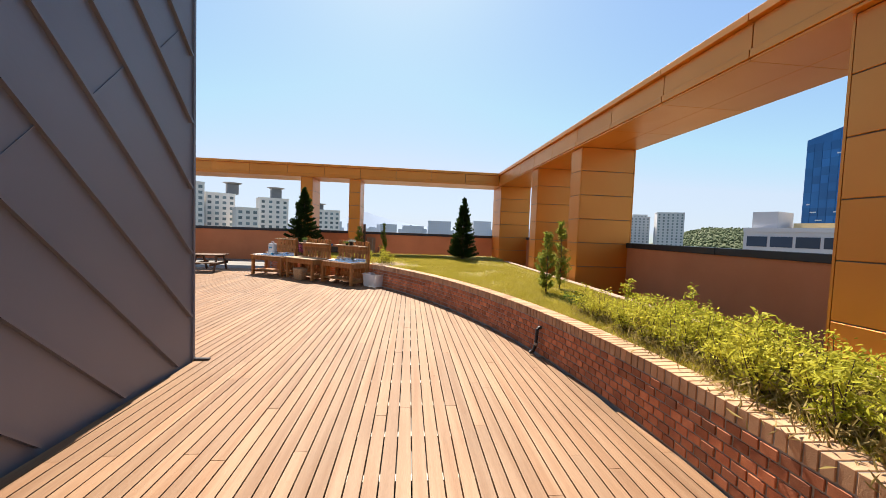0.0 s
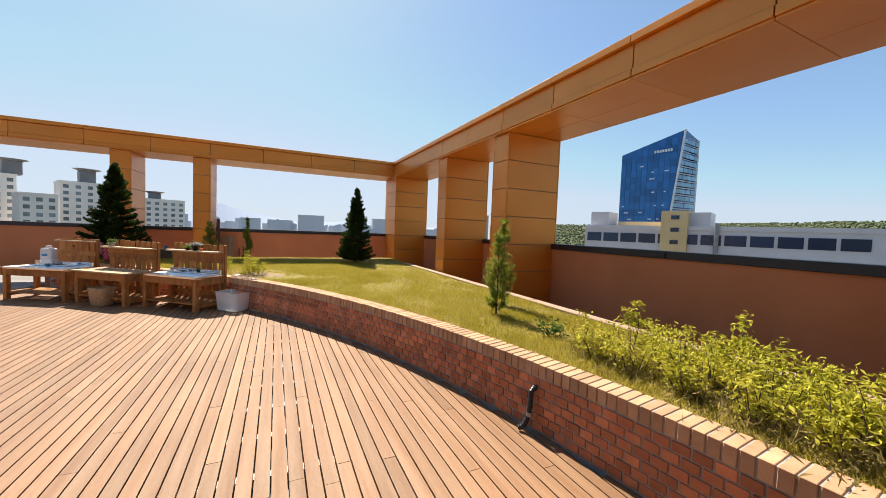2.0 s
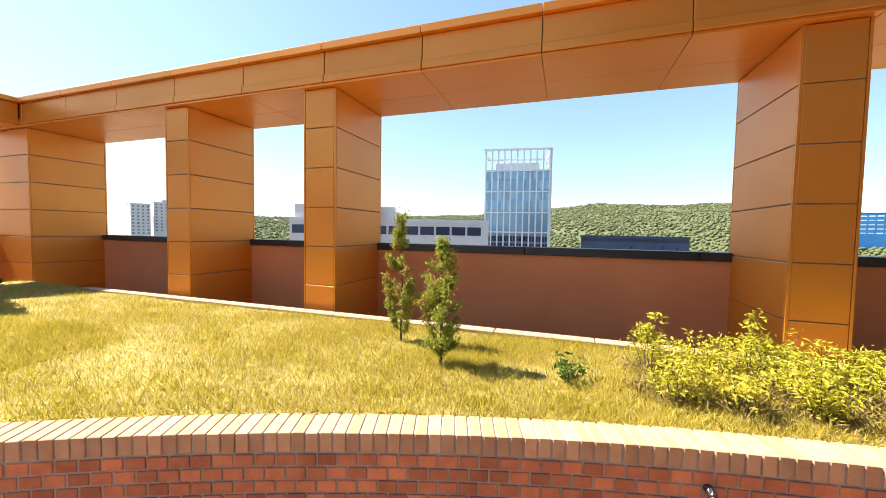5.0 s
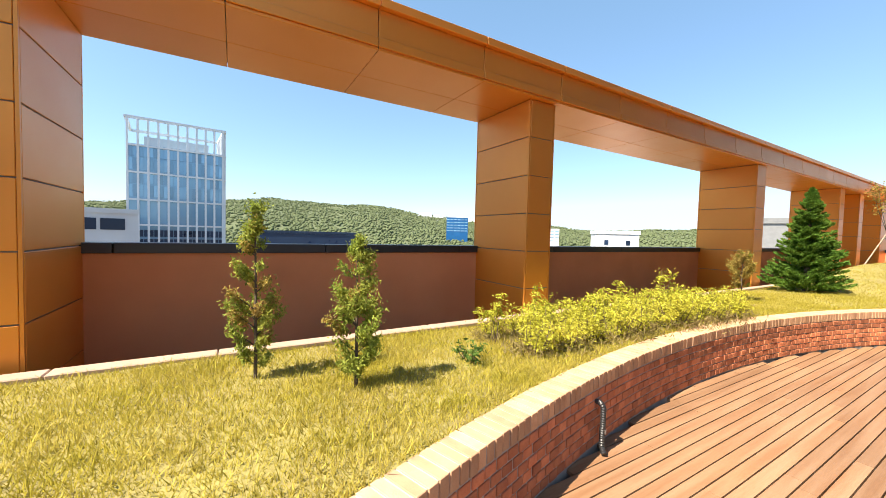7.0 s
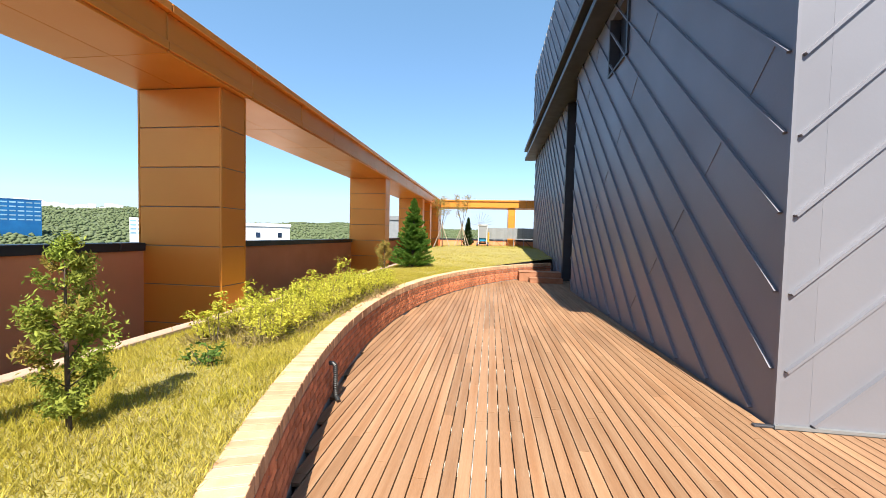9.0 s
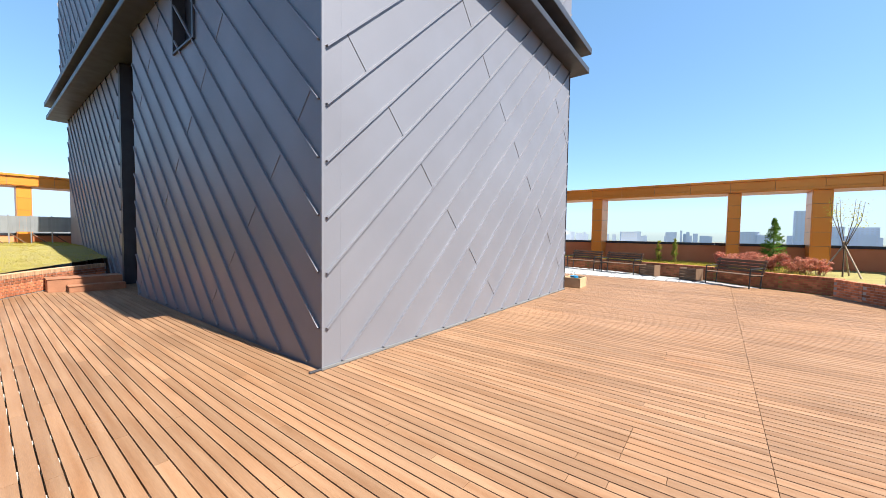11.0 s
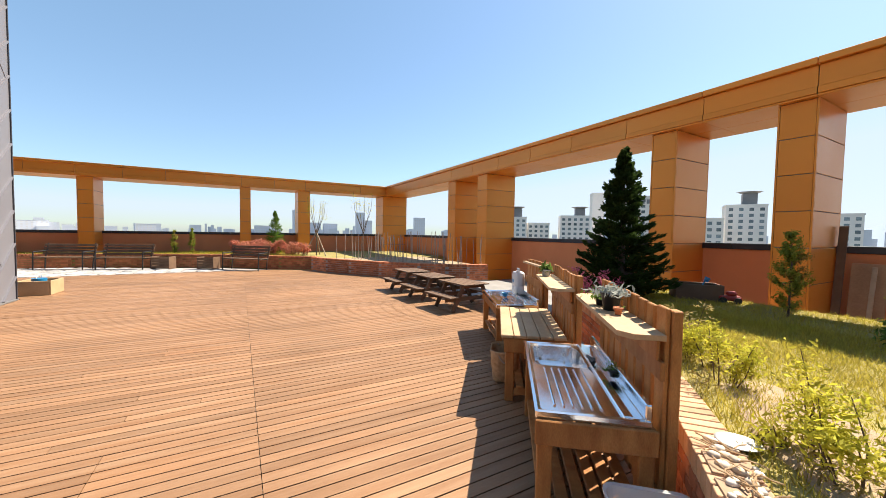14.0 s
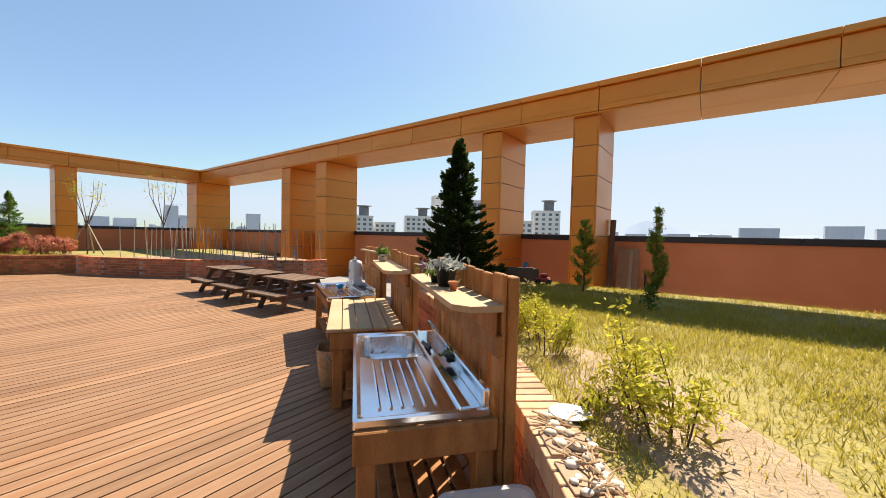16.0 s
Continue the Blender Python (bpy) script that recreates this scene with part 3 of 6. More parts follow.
def thuja(h, r, seed, label, green=0.6, base=0.05):
    """A thin young arborvitae with gaps between its sprays."""
    g = np.random.default_rng(seed)
    t = thing("young_conifer", label, "tree")
    bm = bmesh.new()
    rod(bm, (0, 0, -0.02), (0.01, 0.0, h * 0.55), 0.013, 0.008, 7)
    rod(bm, (0.01, 0, h * 0.54), (-0.01, 0.01, h * 0.97), 0.008, 0.003, 6)
    tw = bmesh.new()
    A, B = [], []
    for i in range(64):
        k = g.uniform(0, 1)
        z = base * h + (0.95 - base) * h * k
        prof = min(1.0, 0.45 + 2.4 * k) * (1 - k) ** 0.55 if k < 0.85 else 0.28
        ln = r * prof * g.uniform(0.55, 1.15)
        a = g.uniform(0, 6.283)
        tip = np.array([ln * math.cos(a), ln * math.sin(a), z + ln * 0.9])
        root = np.array([0, 0, z])
        if i % 2 == 0:
            rod(tw, root, root + (tip - root) * 0.85, 0.004, 0.002, 4)
        n = int(36 + 120 * ln / r)
        s = g.uniform(0.3, 1.05, (n, 1))
        bow = np.array([math.cos(a), math.sin(a), 0]) * (ln * 0.35) * s * (1 - s)
        pts = root + (tip - root) * s + bow + g.normal(0, 0.017, (n, 3)) * (0.55 + 0.6 * s)
        (A if g.uniform() < green else B).append(pts)
    part("trunk", bm, BARK, t)
    tagged(part("twigs", tw, BARK, t), kind="stuff")
    for pts, mt in ((A, THUJA), (B, ORANGELEAF)):
        if pts:
            v, f = leaves(np.concatenate(pts), 0.031, up=0.8, slim=0.36)
            ob = new("crown", mesh_np("crown", v, f, mt))
            ob.parent = t
            tagged(ob, kind="stuff")
    return t


def shrub(h, spread, stems, per, seed, label, foliage, dry=0, leaf=0.05, low=0.45):
    """A leafy shrub: several stems with whorls of pointed leaves towards the top."""
    g = np.random.default_rng(seed)
    t = thing("shrub", label, "shrub")
    bm = bmesh.new()
    C = []
    for i in range(stems):
        a, rr = g.uniform(0, 6.283), spread * math.sqrt(g.uniform(0.02, 1))
        hh = h * g.uniform(0.55, 1.28)
        p = Vector((rr * 0.35 * math.cos(a), rr * 0.35 * math.sin(a), -0.02))
        q = Vector((rr * math.cos(a), rr * math.sin(a), hh * 0.92))
        mid = p.lerp(q, 0.5) + Vector((g.normal(0, 0.02), g.normal(0, 0.02), 0.02))
        rod(bm, p, mid, 0.0042, 0.0034, 5)
        rod(bm, mid, q, 0.0034, 0.0015, 5)
        for w in range(3 + int(per / 12)):
            s = g.uniform(low, 1.02)
            c = p.lerp(q, s)
            if w == 0:
                c = q
            n = per // 3
            C.append(np.array(c) + g.normal(0, (0.034, 0.034, 0.020), (n, 3)))
    part("stem", bm, BARK, t)
    v, f = leaves(np.concatenate(C), leaf, up=0.45, slim=0.36)
    ob = new("foliage", mesh_np("foliage", v, f, foliage))
    ob.parent = t
    tagged(ob, kind="stuff")
    if dry:
        pts = g.normal(0, (spread * 0.6, spread * 0.6, 0.05), (dry, 3))
        pts[:, 2] = np.abs(pts[:, 2]) + 0.01
        v, f = leaves(pts, 0.075, up=0.9, slim=0.09)
        ob = new("undergrowth", mesh_np("undergrowth", v, f, DRYLEAF))
        ob.parent = t
        tagged(ob, "dry brown undergrowth", kind="stuff")
    return t


def put(ob, x, y, z, turn=0.0, scale=1.0):
    ob.matrix_basis = pose(x, y, z, 0, 0, turn) @ Matrix.Diagonal((scale, scale, scale, 1))
    return ob


put(spruce(2.38, 0.70, 15000, SPRUCE, 1, "tall dark green spruce standing behind the play kitchen"), -4.0, 14.0, 0.45)
put(spruce(2.15, 0.50, 9500, SPRUCE, 2, "narrow dark green spruce on the lawn corner"), 1.45, 13.35, 0.5, 40)
put(spruce(2.2, 0.68, 19000, SPRUCELIT, 3, "bright green fir on the sunny lawn", 0.02), 2.25, -3.0, 0.52, 80)
put(spruce(1.85, 0.36, 5000, SPRUCE, 4, "small green fir by the metal fence"), 1.2, -14.0, 0.86, 10)
put(spruce(1.95, 0.5, 2400, SPRUCELIT, 5, "light green fir among pink flowers"), -18.0, 10.2, 0.40, 10)
thu_b = put(thuja(1.0, 0.22, 11, "young green arborvitae on the lawn", 0.93), 1.85, 6.8, 0.49)
thu_a = put(thuja(1.24, 0.20, 12, "young arborvitae with browning sprays on the lawn", 0.72), 2.32, 7.36, 0.47)
put(thuja(1.05, 0.21, 13, "young arborvitae by the parapet", 0.9), -2.2, 14.55, 0.5)
put(thuja(1.2, 0.14, 14, "slender young arborvitae by the parapet", 0.95), -1.32, 14.5, 0.5, 30)
put(thuja(0.98, 0.17, 15, "slender young arborvitae in the west planter", 0.6), -18.75, 6.5, 0.40)
put(thuja(1.1, 0.14, 16, "slender young arborvitae in the west planter", 0.8), -18.75, 7.1, 0.40)
put(thuja(0.85, 0.3, 17, "golden bushy young tree beside the hedge", 0.1, 0.2), 2.35, -0.2, 0.5)

# hedge of yellow-green shrubs along the kerb
protos = [shrub(0.30, 0.20, 11, 36, 31 + k, "yellow-green leafy shrub in a low hedge", NANDINA, 420, 0.037, 0.35) for k in range(4)]
g = np.random.default_rng(5)
k = 0
for row, xo in enumerate((1.78, 2.08, 2.38)):
    y = 1.25 + 0.12 * row
    while y < 5.35 - 0.15 * row + (0.5 if row == 2 else 0):
        xx = xo + g.uniform(-0.08, 0.08) + (0.12 if y < 1.8 else 0)
        m = pose(xx, y, lawn_z(xx, y) - 0.01, 0, 0, g.uniform(0, 360)) @ Matrix.Diagonal((*(g.uniform(0.85, 1.2),) * 3, 1))
        src = protos[k % 4]
        if k < 4:
            src.matrix_basis = m
            tagged(src, group="hedge shrubs")
        else:
            o = copy_thing(src, pose(0, 0, 0))
            o.matrix_basis = m
        k += 1
        y += g.uniform(0.33, 0.43)
# taller shoots that stand out of the hedge
for x_, y_, s in ((2.45, 4.6, 1.0), (2.35, 3.7, 1.15), (2.5, 2.9, 1.0), (2.3, 5.3, 0.9), (2.5, 2.0, 1.1)):
    put(shrub(0.47, 0.12, 4, 27, int(y_ * 100), "tall yellow shoot rising from the hedge", NANDINA, 0, 0.055, 0.75), x_, y_, lawn_z(x_, y_), 20, s)
# loose shrubs in the sandy soil behind the kitchen
for i, (x_, y_, h_) in enumerate(((-1.0, 10.95, 0.42), (-0.86, 10.78, 0.36), (-1.6, 11.5, 0.33), (-1.98, 11.88, 0.36), (-1.75, 11.75, 0.28))):
    put(shrub(h_, 0.17, 6, 54, 60 + i, "thin yellow-leaved shrub in sandy soil", NANDINA, 60, 0.033, 0.5), x_, y_, 0.47, 30 * i)
put(shrub(0.34, 0.24, 9, 24, 70, "brown dried flower head shrub", DRYLEAF, 60, 0.04), -2.1, 12.1, 0.47)
put(shrub(0.5, 0.3, 12, 30, 71, "pink azalea in bloom behind the kitchen", PINK, 60, 0.045), -3.75, 13.1, 0.42)
put(shrub(0.16, 0.08, 5, 18, 72, "small yellow-green weed in the soil", NANDINA, 0, 0.045, 0.1), -1.17, 10.86, 0.48)
put(shrub(0.2, 0.1, 5, 18, 73, "green weed on the lawn", HERB, 0, 0.06, 0.1), -1.25, 13.6, 0.5)
put(shrub(0.14, 0.14, 7, 18, 74, "green clover weed on the lawn", HERB, 0, 0.05, 0.1), 1.9, 5.85, 0.49)
# flowers round the west fir
fp = shrub(0.46, 0.34, 13, 48, 80, "salmon pink azalea in bloom", SALMON, 120, 0.055)
put(fp, -17.0, 8.9, 0.4)
for i in range(13):
    a = g.uniform(0, 1)
    o = copy_thing(fp, pose(0, 0, 0))
    xx, yy = -16.6 + 1.2 * a - 1.1 * g.uniform(0, 1), 8.7 + 3.3 * a
    o.matrix_basis = pose(xx, yy, 0.4, 0, 0, g.uniform(0, 360)) @ Matrix.Diagonal((*(g.uniform(0.8, 1.2),) * 3, 1))


def sapling(h, seed, label, foliage, props=3, stem_r=0.022, per=34, leaf=0.075):
    """A staked sapling: a thin forked stem, few leaves, leaning prop poles."""
    g = np.random.default_rng(seed)
    t = thing("staked_sapling", label, "tree")
    bm = bmesh.new()
    rod(bm, (0, 0, -0.02), (0, 0, h * 0.4), stem_r, stem_r * 0.75, 7)
    C = []
    for i in range(6):
        a = i * 1.05 + g.uniform(-0.3, 0.3)
        p, q = Vector((0, 0, h * g.uniform(0.3, 0.42))), Vector((0.32 * math.cos(a), 0.32 * math.sin(a), h * g.uniform(0.6, 0.75)))
        r = q + Vector((0.06 * math.cos(a), 0.06 * math.sin(a), h * g.uniform(0.18, 0.28)))
        bl = bmesh.new()
        rod(bl, p, q, stem_r * 0.6, stem_r * 0.35, 5)
        rod(bl, q, r, stem_r * 0.35, 0.003, 5)
        part("branch", bl, BARK, t)
        for w in range(5):
            c = q.lerp(r, g.uniform(-0.3, 1.0))
            C.append(np.array(c) + g.normal(0, 0.10, (per, 3)))
    part("trunk", bm, BARK, t)
    v, f = leaves(np.concatenate(C), leaf, slim=0.5)
    ob = new("crown", mesh_np("crown", v, f, foliage))
    ob.parent = t
    tagged(ob, kind="stuff")
    for i in range(props):
        a = 6.283 * i / max(1, props) + 0.6
        bm = bmesh.new()
        rod(bm, (0.55 * math.cos(a), 0.55 * math.sin(a), -0.02), (-0.05 * math.cos(a), -0.05 * math.sin(a), h * 0.42), 0.024, 0.02, 7)
        part("prop_pole", bm, PALEBARK, t, "pale wooden prop pole")
    return t


put(sapling(3.3, 91, "staked sapling with sparse leaves", ORANGELEAF, 4), 1.5, -12.9, 0.82)
put(sapling(3.2, 92, "staked sapling with reddish leaves by a column", ORANGELEAF, 3), 2.55, -12.0, 0.82)
put(sapling(2.6, 93, "staked sapling with young yellow leaves", NANDINA, 3, per=14, leaf=0.05), -16.6, 11.7, 0.4)
put(sapling(2.6, 94, "bare sapling with young yellow leaves", NANDINA, 0, per=12, leaf=0.045), -14.0, 12.95, 0.41)

# canes in the north-west planter
for i in range(64):
    u = g.uniform(0, 1)
    cx_, cy_ = -14.0 + 4.1 * u + g.uniform(-0.2, 0.2), 12.2 + 2.5 * u + g.uniform(0.0, 1.1)
    if i < 8:
        cx_, cy_ = -14.2 + 0.45 * i * 0.5, 12.0 + 0.25 * i
    bm = bmesh.new()
    hh = g.uniform(0.8, 1.08)
    rod(bm, (cx_, cy_, 0.38), (cx_ + g.normal(0, 0.05), cy_ + g.normal(0, 0.05), 0.42 + hh), 0.011, 0.009, 6)
    solid("cane", bm, STICK, "pale bamboo cane stuck in the planter soil", "cane", group="planter canes")


# ---- lawn grass ----
def inside_lawn(n, g):
    th = g.uniform(TL0, TH1, n)
    r0 = np.array([inner(a) for a in th])
    r1 = np.array([outer(a) for a in th])
    r = r0 + (r1 - r0) * g.uniform(0, 1, n)
    return CX + r * np.cos(th), CY + r * np.sin(th)


g = np.random.default_rng(12)
xs, ys = inside_lawn(620000, g)
x2, y2 = inside_lawn(900000, g)
north = (y2 > 9.6) & (x2 < 1.5) & (y2 < 14.0)
xs, ys = np.concatenate([xs, x2[north]]), np.concatenate([ys, y2[north]])
near = np.exp(-((xs + 0.2) ** 2 + (ys - 7.5) ** 2) / 60.0)
sand = np.exp(-(((xs + 1.0) / 0.75) ** 2 + ((ys - 11.2) / 0.85) ** 2)) + np.exp(-(((xs + 0.35) / 0.4) ** 2 + ((ys - 10.55) / 0.4) ** 2))
clump = np.array([noise.noise(Vector((a * 1.3, b * 1.3, 3.0))) for a, b in zip(xs, ys)])
keep = (g.uniform(0, 1, len(xs)) < 0.25 + 0.75 * near) & (g.uniform(0, 1, len(xs)) > 0.78 * np.clip(sand * 1.15, 0, 1)) & (g.uniform(0, 1, len(xs)) < 0.85 + 0.6 * clump)
xs, ys, clump = xs[keep], ys[keep], clump[keep]
zs = np.array([lawn_z(a, b) for a, b in zip(xs, ys)])
n = len(xs)
root = np.stack([xs, ys, zs - 0.004], 1)
rim = np.hypot(xs - CX, ys - CY) - R
tuft = np.exp(-((rim - 0.35) / 0.2) ** 2) * (ys > 9.6) * np.clip(0.3 + clump * 2, 0, 1)
hgt = (0.026 + 0.10 * tuft * g.uniform(0, 1, n) + 0.045 * g.uniform(0, 1, n) ** 3 + 0.010 * clump)[:, None]
lean = g.normal(0, 0.5, (n, 3)) * hgt
lean[:, 2] = hgt[:, 0]
side = np.stack([np.cos(a := g.uniform(0, 6.283, n)), np.sin(a), np.zeros(n)], 1) * (0.0022 + 0.002 * g.uniform(0, 1, (n, 1)))
v = np.stack([root - side, root + side, root + lean], 1).reshape(-1, 3)
grass = new("lawn_grass", mesh_np("lawn_grass", v, np.arange(3 * n).reshape(-1, 3), GRASS))
tagged(grass, "short dry yellow-green lawn grass", "grass", kind="stuff")
# rough grass in the west planter
g = np.random.default_rng(13)
n = 30000
yw = g.uniform(-2.9, 11.0, n)
xw = g.uniform(0, 1, n)
xw = -20.0 + xw * (np.interp(yw, [-3.0, 3.6, 6.0, 8.5, 10.1, 11.3], [1.4, 1.7, 2.5, 3.3, 4.6, 5.3]))
root = np.stack([xw, yw, np.full(n, 0.396)], 1)
hgt = (0.06 + 0.10 * g.uniform(0, 1, n) ** 2)[:, None]
tip = g.normal(0, 0.4, (n, 3)) * hgt
tip[:, 2] = hgt[:, 0]
side = np.stack([np.cos(a := g.uniform(0, 6.283, n)), np.sin(a), np.zeros(n)], 1) * 0.006
v = np.stack([root - side, root + side, root + tip], 1).reshape(-1, 3)
tagged(new("planter_grass", mesh_np("planter_grass", v, np.arange(3 * n).reshape(-1, 3), GRASS)), "rough yellow-green grass in the west planter", "grass", kind="stuff")
# sandy bare patch behind the kitchen
V, F = [], []
NA = 48
for ring_ in range(13):
    for i in range(NA):
        a = 6.283 * i / NA
        rr = ring_ / 12 * (1.0 + 0.22 * noise.noise(Vector((math.cos(a) * 2, math.sin(a) * 2, 9))))
        u_, v_ = rr * 0.8 * math.cos(a), rr * 0.30 * math.sin(a)
        x_, y_ = -1.02 + u_ * -0.68 - v_ * 0.73 * -1, 11.13 + u_ * 0.73 + v_ * 0.68
        if math.hypot(x_ - CX, y_ - CY) < R + 0.2:
            s = (R + 0.2) / math.hypot(x_ - CX, y_ - CY)
            x_, y_ = CX + (x_ - CX) * s, CY + (y_ - CY) * s
        V.append((x_, y_, lawn_z(x_, y_) + 0.006 + (0.008 if ring_ < 12 else -0.012) + RNG.uniform(-0.003, 0.003)))
for r_ in range(12):
    for i in range(NA):
        a, b = r_ * NA + i, r_ * NA + (i + 1) % NA
        F.append((a, b, b + NA, a + NA))
tagged(new("sand_patch", mesh_np("sand_patch", np.array(V), np.array(F), SAND)), "bare sandy soil patch in the lawn", "soil", kind="structure")

# ---- play kitchen of three timber units ----


def timber(name, x0, x1, y0, y1, z0, z1, parent, mat=None, label="", bevel=0.005, m=None):
    bm = bmesh.new()
    box(bm, x0, x1, y0, y1, z0, z1, m, bevel=bevel)
    return part(name, bm, mat or WOOD, parent, label)


def rounded(x0, x1, y0, y1, r, n):
    """n * 4 points round a rectangle with round corners."""
    pts = []
    for cx, cy, a0 in ((x1 - r, y1 - r, 0), (x0 + r, y1 - r, 90), (x0 + r, y0 + r, 180), (x1 - r, y0 + r, 270)):
        for i in range(n):
            a = radians(a0 + 90 * i / (n - 1))
            pts.append((cx + r * math.cos(a), cy + r * math.sin(a)))
    return pts


def sink_top(w, d, z, parent):
    """A pressed steel sink top: basin at the left, grooved drainer at the right, upstand behind."""
    bm = bmesh.new()
    n = 6
    loops = [(rounded(0.0, w, 0.0, d, 0.012, n), z - 0.03), (rounded(0.0, w, 0.0, d, 0.012, n), z), (rounded(0.015, w - 0.015, 0.015, d - 0.015, 0.012, n), z + 0.004),
             (rounded(0.03, w - 0.03, 0.03, d - 0.03, 0.02, n), z - 0.002)]
    bx0, bx1, by0, by1 = 0.055, 0.49, 0.055, d - 0.135
    loops += [(rounded(bx0 - 0.02, bx1 + 0.02, by0 - 0.02, by1 + 0.02, 0.08, n), z - 0.003), (rounded(bx0, bx1, by0, by1, 0.07, n), z - 0.012),
              (rounded(bx0 + 0.012, bx1 - 0.012, by0 + 0.012, by1 - 0.012, 0.065, n), z - 0.12), (rounded(bx0 + 0.05, bx1 - 0.05, by0 + 0.05, by1 - 0.05, 0.04, n), z - 0.14)]
    rows = [[bm.verts.new((x, y, zz)) for x, y in pts] for pts, zz in loops]
    for a, b in zip(rows, rows[1:]):
        for i in range(len(a)):
            bm.faces.new((a[i], a[(i + 1) % len(a)], b[(i + 1) % len(a)], b[i]))
    bm.faces.new(rows[-1])
    top = part("sink_top", bm, STEEL, parent, "shiny stainless steel sink and drainer", smooth=False)
    for i in range(6):
        y = 0.10 + i * (d - 0.30) / 5
        bm = bmesh.new()
        rod(bm, (0.56, y, z - 0.001), (w - 0.08, y, z - 0.001), 0.007, None, 8)
        part("drainer_ridge", bm, STEEL, top)
    for y0, y1, h in ((d - 0.125, d - 0.075, 0.012), (d - 0.03, d, 0.075)):
        bm = bmesh.new()
        box(bm, 0.01, w - 0.01, y0, y1, z - 0.002, z + h, bevel=0.006)
        part("upstand", bm, STEEL, top)
    bm = bmesh.new()
    bmesh.ops.create_cone(bm, cap_ends=True, segments=20, radius1=0.035, radius2=0.03, depth=0.012, matrix=Matrix.Translation(((bx0 + bx1) / 2, (by0 + by1) / 2, z - 0.133)))
    part("drain", bm, BLACKPL, top)
    bm = bmesh.new()
    rod(bm, (0.40, d - 0.1, z + 0.005), (0.40, d - 0.1, z + 0.035), 0.022, 0.018, 12)
    rod(bm, (0.36, d - 0.12, z + 0.03), (0.47, d - 0.1, z + 0.03), 0.012, 0.010, 10)
    part("tap", bm, BLACKPL, top, "small black tap")
    return top


def kitchen(x, y, turn, w, kind, board_from=0.0):
    D, H = 0.54, 0.58
    k = thing("play_kitchen", {"sink": "pine play kitchen with a steel sink and slatted back", "table": "pine play kitchen worktop with a slatted back and shelf", "old": "pine play kitchen with a steel sink holding a blue cup"}[kind], "play kitchen", pose(x, y, 0, 0, 0, turn), "play kitchen units")
    for lx in (0.0, w - 0.07):
        for ly in (0.0, D - 0.09):
            timber("leg", lx, lx + 0.07, ly + 0.015, ly + 0.085, 0.002, H - 0.03, k)
    timber("apron", 0.072, w - 0.072, 0.02, 0.05, H - 0.15, H - 0.032, k)
    timber("apron", -0.024, -0.002, 0.0, D, H - 0.15, H - 0.03, k)
    timber("apron", w + 0.002, w + 0.024, 0.0, D, H - 0.15, H - 0.03, k)
    n = 6
    for i in range(n):
        y0 = 0.02 + i * (D - 0.04) / n
        timber("shelf_slat", 0.0, w, y0 + 0.006, y0 + (D - 0.04) / n - 0.012, 0.12, 0.142, k)
    timber("shelf_bearer", 0.002, 0.03, 0.09, D - 0.1, 0.06, 0.119, k)
    timber("shelf_bearer", w - 0.03, w - 0.002, 0.09, D - 0.1, 0.06, 0.119, k)
    if kind == "table":
        n = 5
        for i in range(n):
            y0 = -0.03 + i * (D + 0.0) / n
            timber("top_board", -0.03, w + 0.03, y0 + 0.003, y0 + D / n - 0.003, H - 0.027, H, k, WOODTOP)
    else:
        sink_top(w, D - 0.02, H, k)
        timber("side_rail", -0.026, -0.002, -0.01, D, H - 0.028, H - 0.004, k)
    # slatted back
    yb = D - 0.003
    n = int((w - board_from) / 0.125)
    s = (w - board_from) / n
    g = random.Random(int(w * 1000 + x * 100))
    for i in range(n):
        gap = 0.020 + (0.018 if i % 3 == 1 else 0)
        timber("back_slat", board_from + i * s + 0.004, board_from + (i + 1) * s - gap, yb + 0.024, yb + 0.046, 0.10, 1.095 + g.uniform(-0.008, 0.008), k)
    for z0 in (0.18, 0.77):
        timber("back_rail", board_from, w, yb + 0.002, yb + 0.023, z0, z0 + 0.09, k)
    timber("post", w - 0.07, w - 0.004, yb + 0.0465, yb + 0.09, 0.002, 1.09, k)
    timber("post", board_from - 0.02, board_from + 0.05, yb + 0.0465, yb + 0.09, 0.002, 1.08, k)
    if kind != "old":
        timber("shelf_front", board_from + 0.01, w - 0.01, yb - 0.012, yb + 0.0015, 0.86, 0.953, k)
        bm = bmesh.new()
        prism(bm, [(board_from, yb + 0.022), (board_from, yb - 0.11), (board_from + 0.06, yb - 0.17), (w - 0.06, yb - 0.17), (w, yb - 0.11), (w, yb + 0.022)], 0.955, 0.98)
        part("shelf", bm, WOODTOP, k, "pale pine shelf with clipped corners")
    else:
        timber("top_rail", board_from - 0.05, w, yb - 0.03, yb + 0.022, 1.03, 1.055, k, WOODTOP)
    return k


KR = kitchen(-2.66, 10.82, -39.7, 1.155, "sink")
KM = kitchen(-3.78, 11.50, -38.0, 1.13, "table")
KL = kitchen(-4.93, 12.05, -28.0, 1.16, "old", 0.42)


def at_unit(k, x, y, z, turn=0.0):
    return k.matrix_basis @ pose(x, y, z, 0, 0, turn)


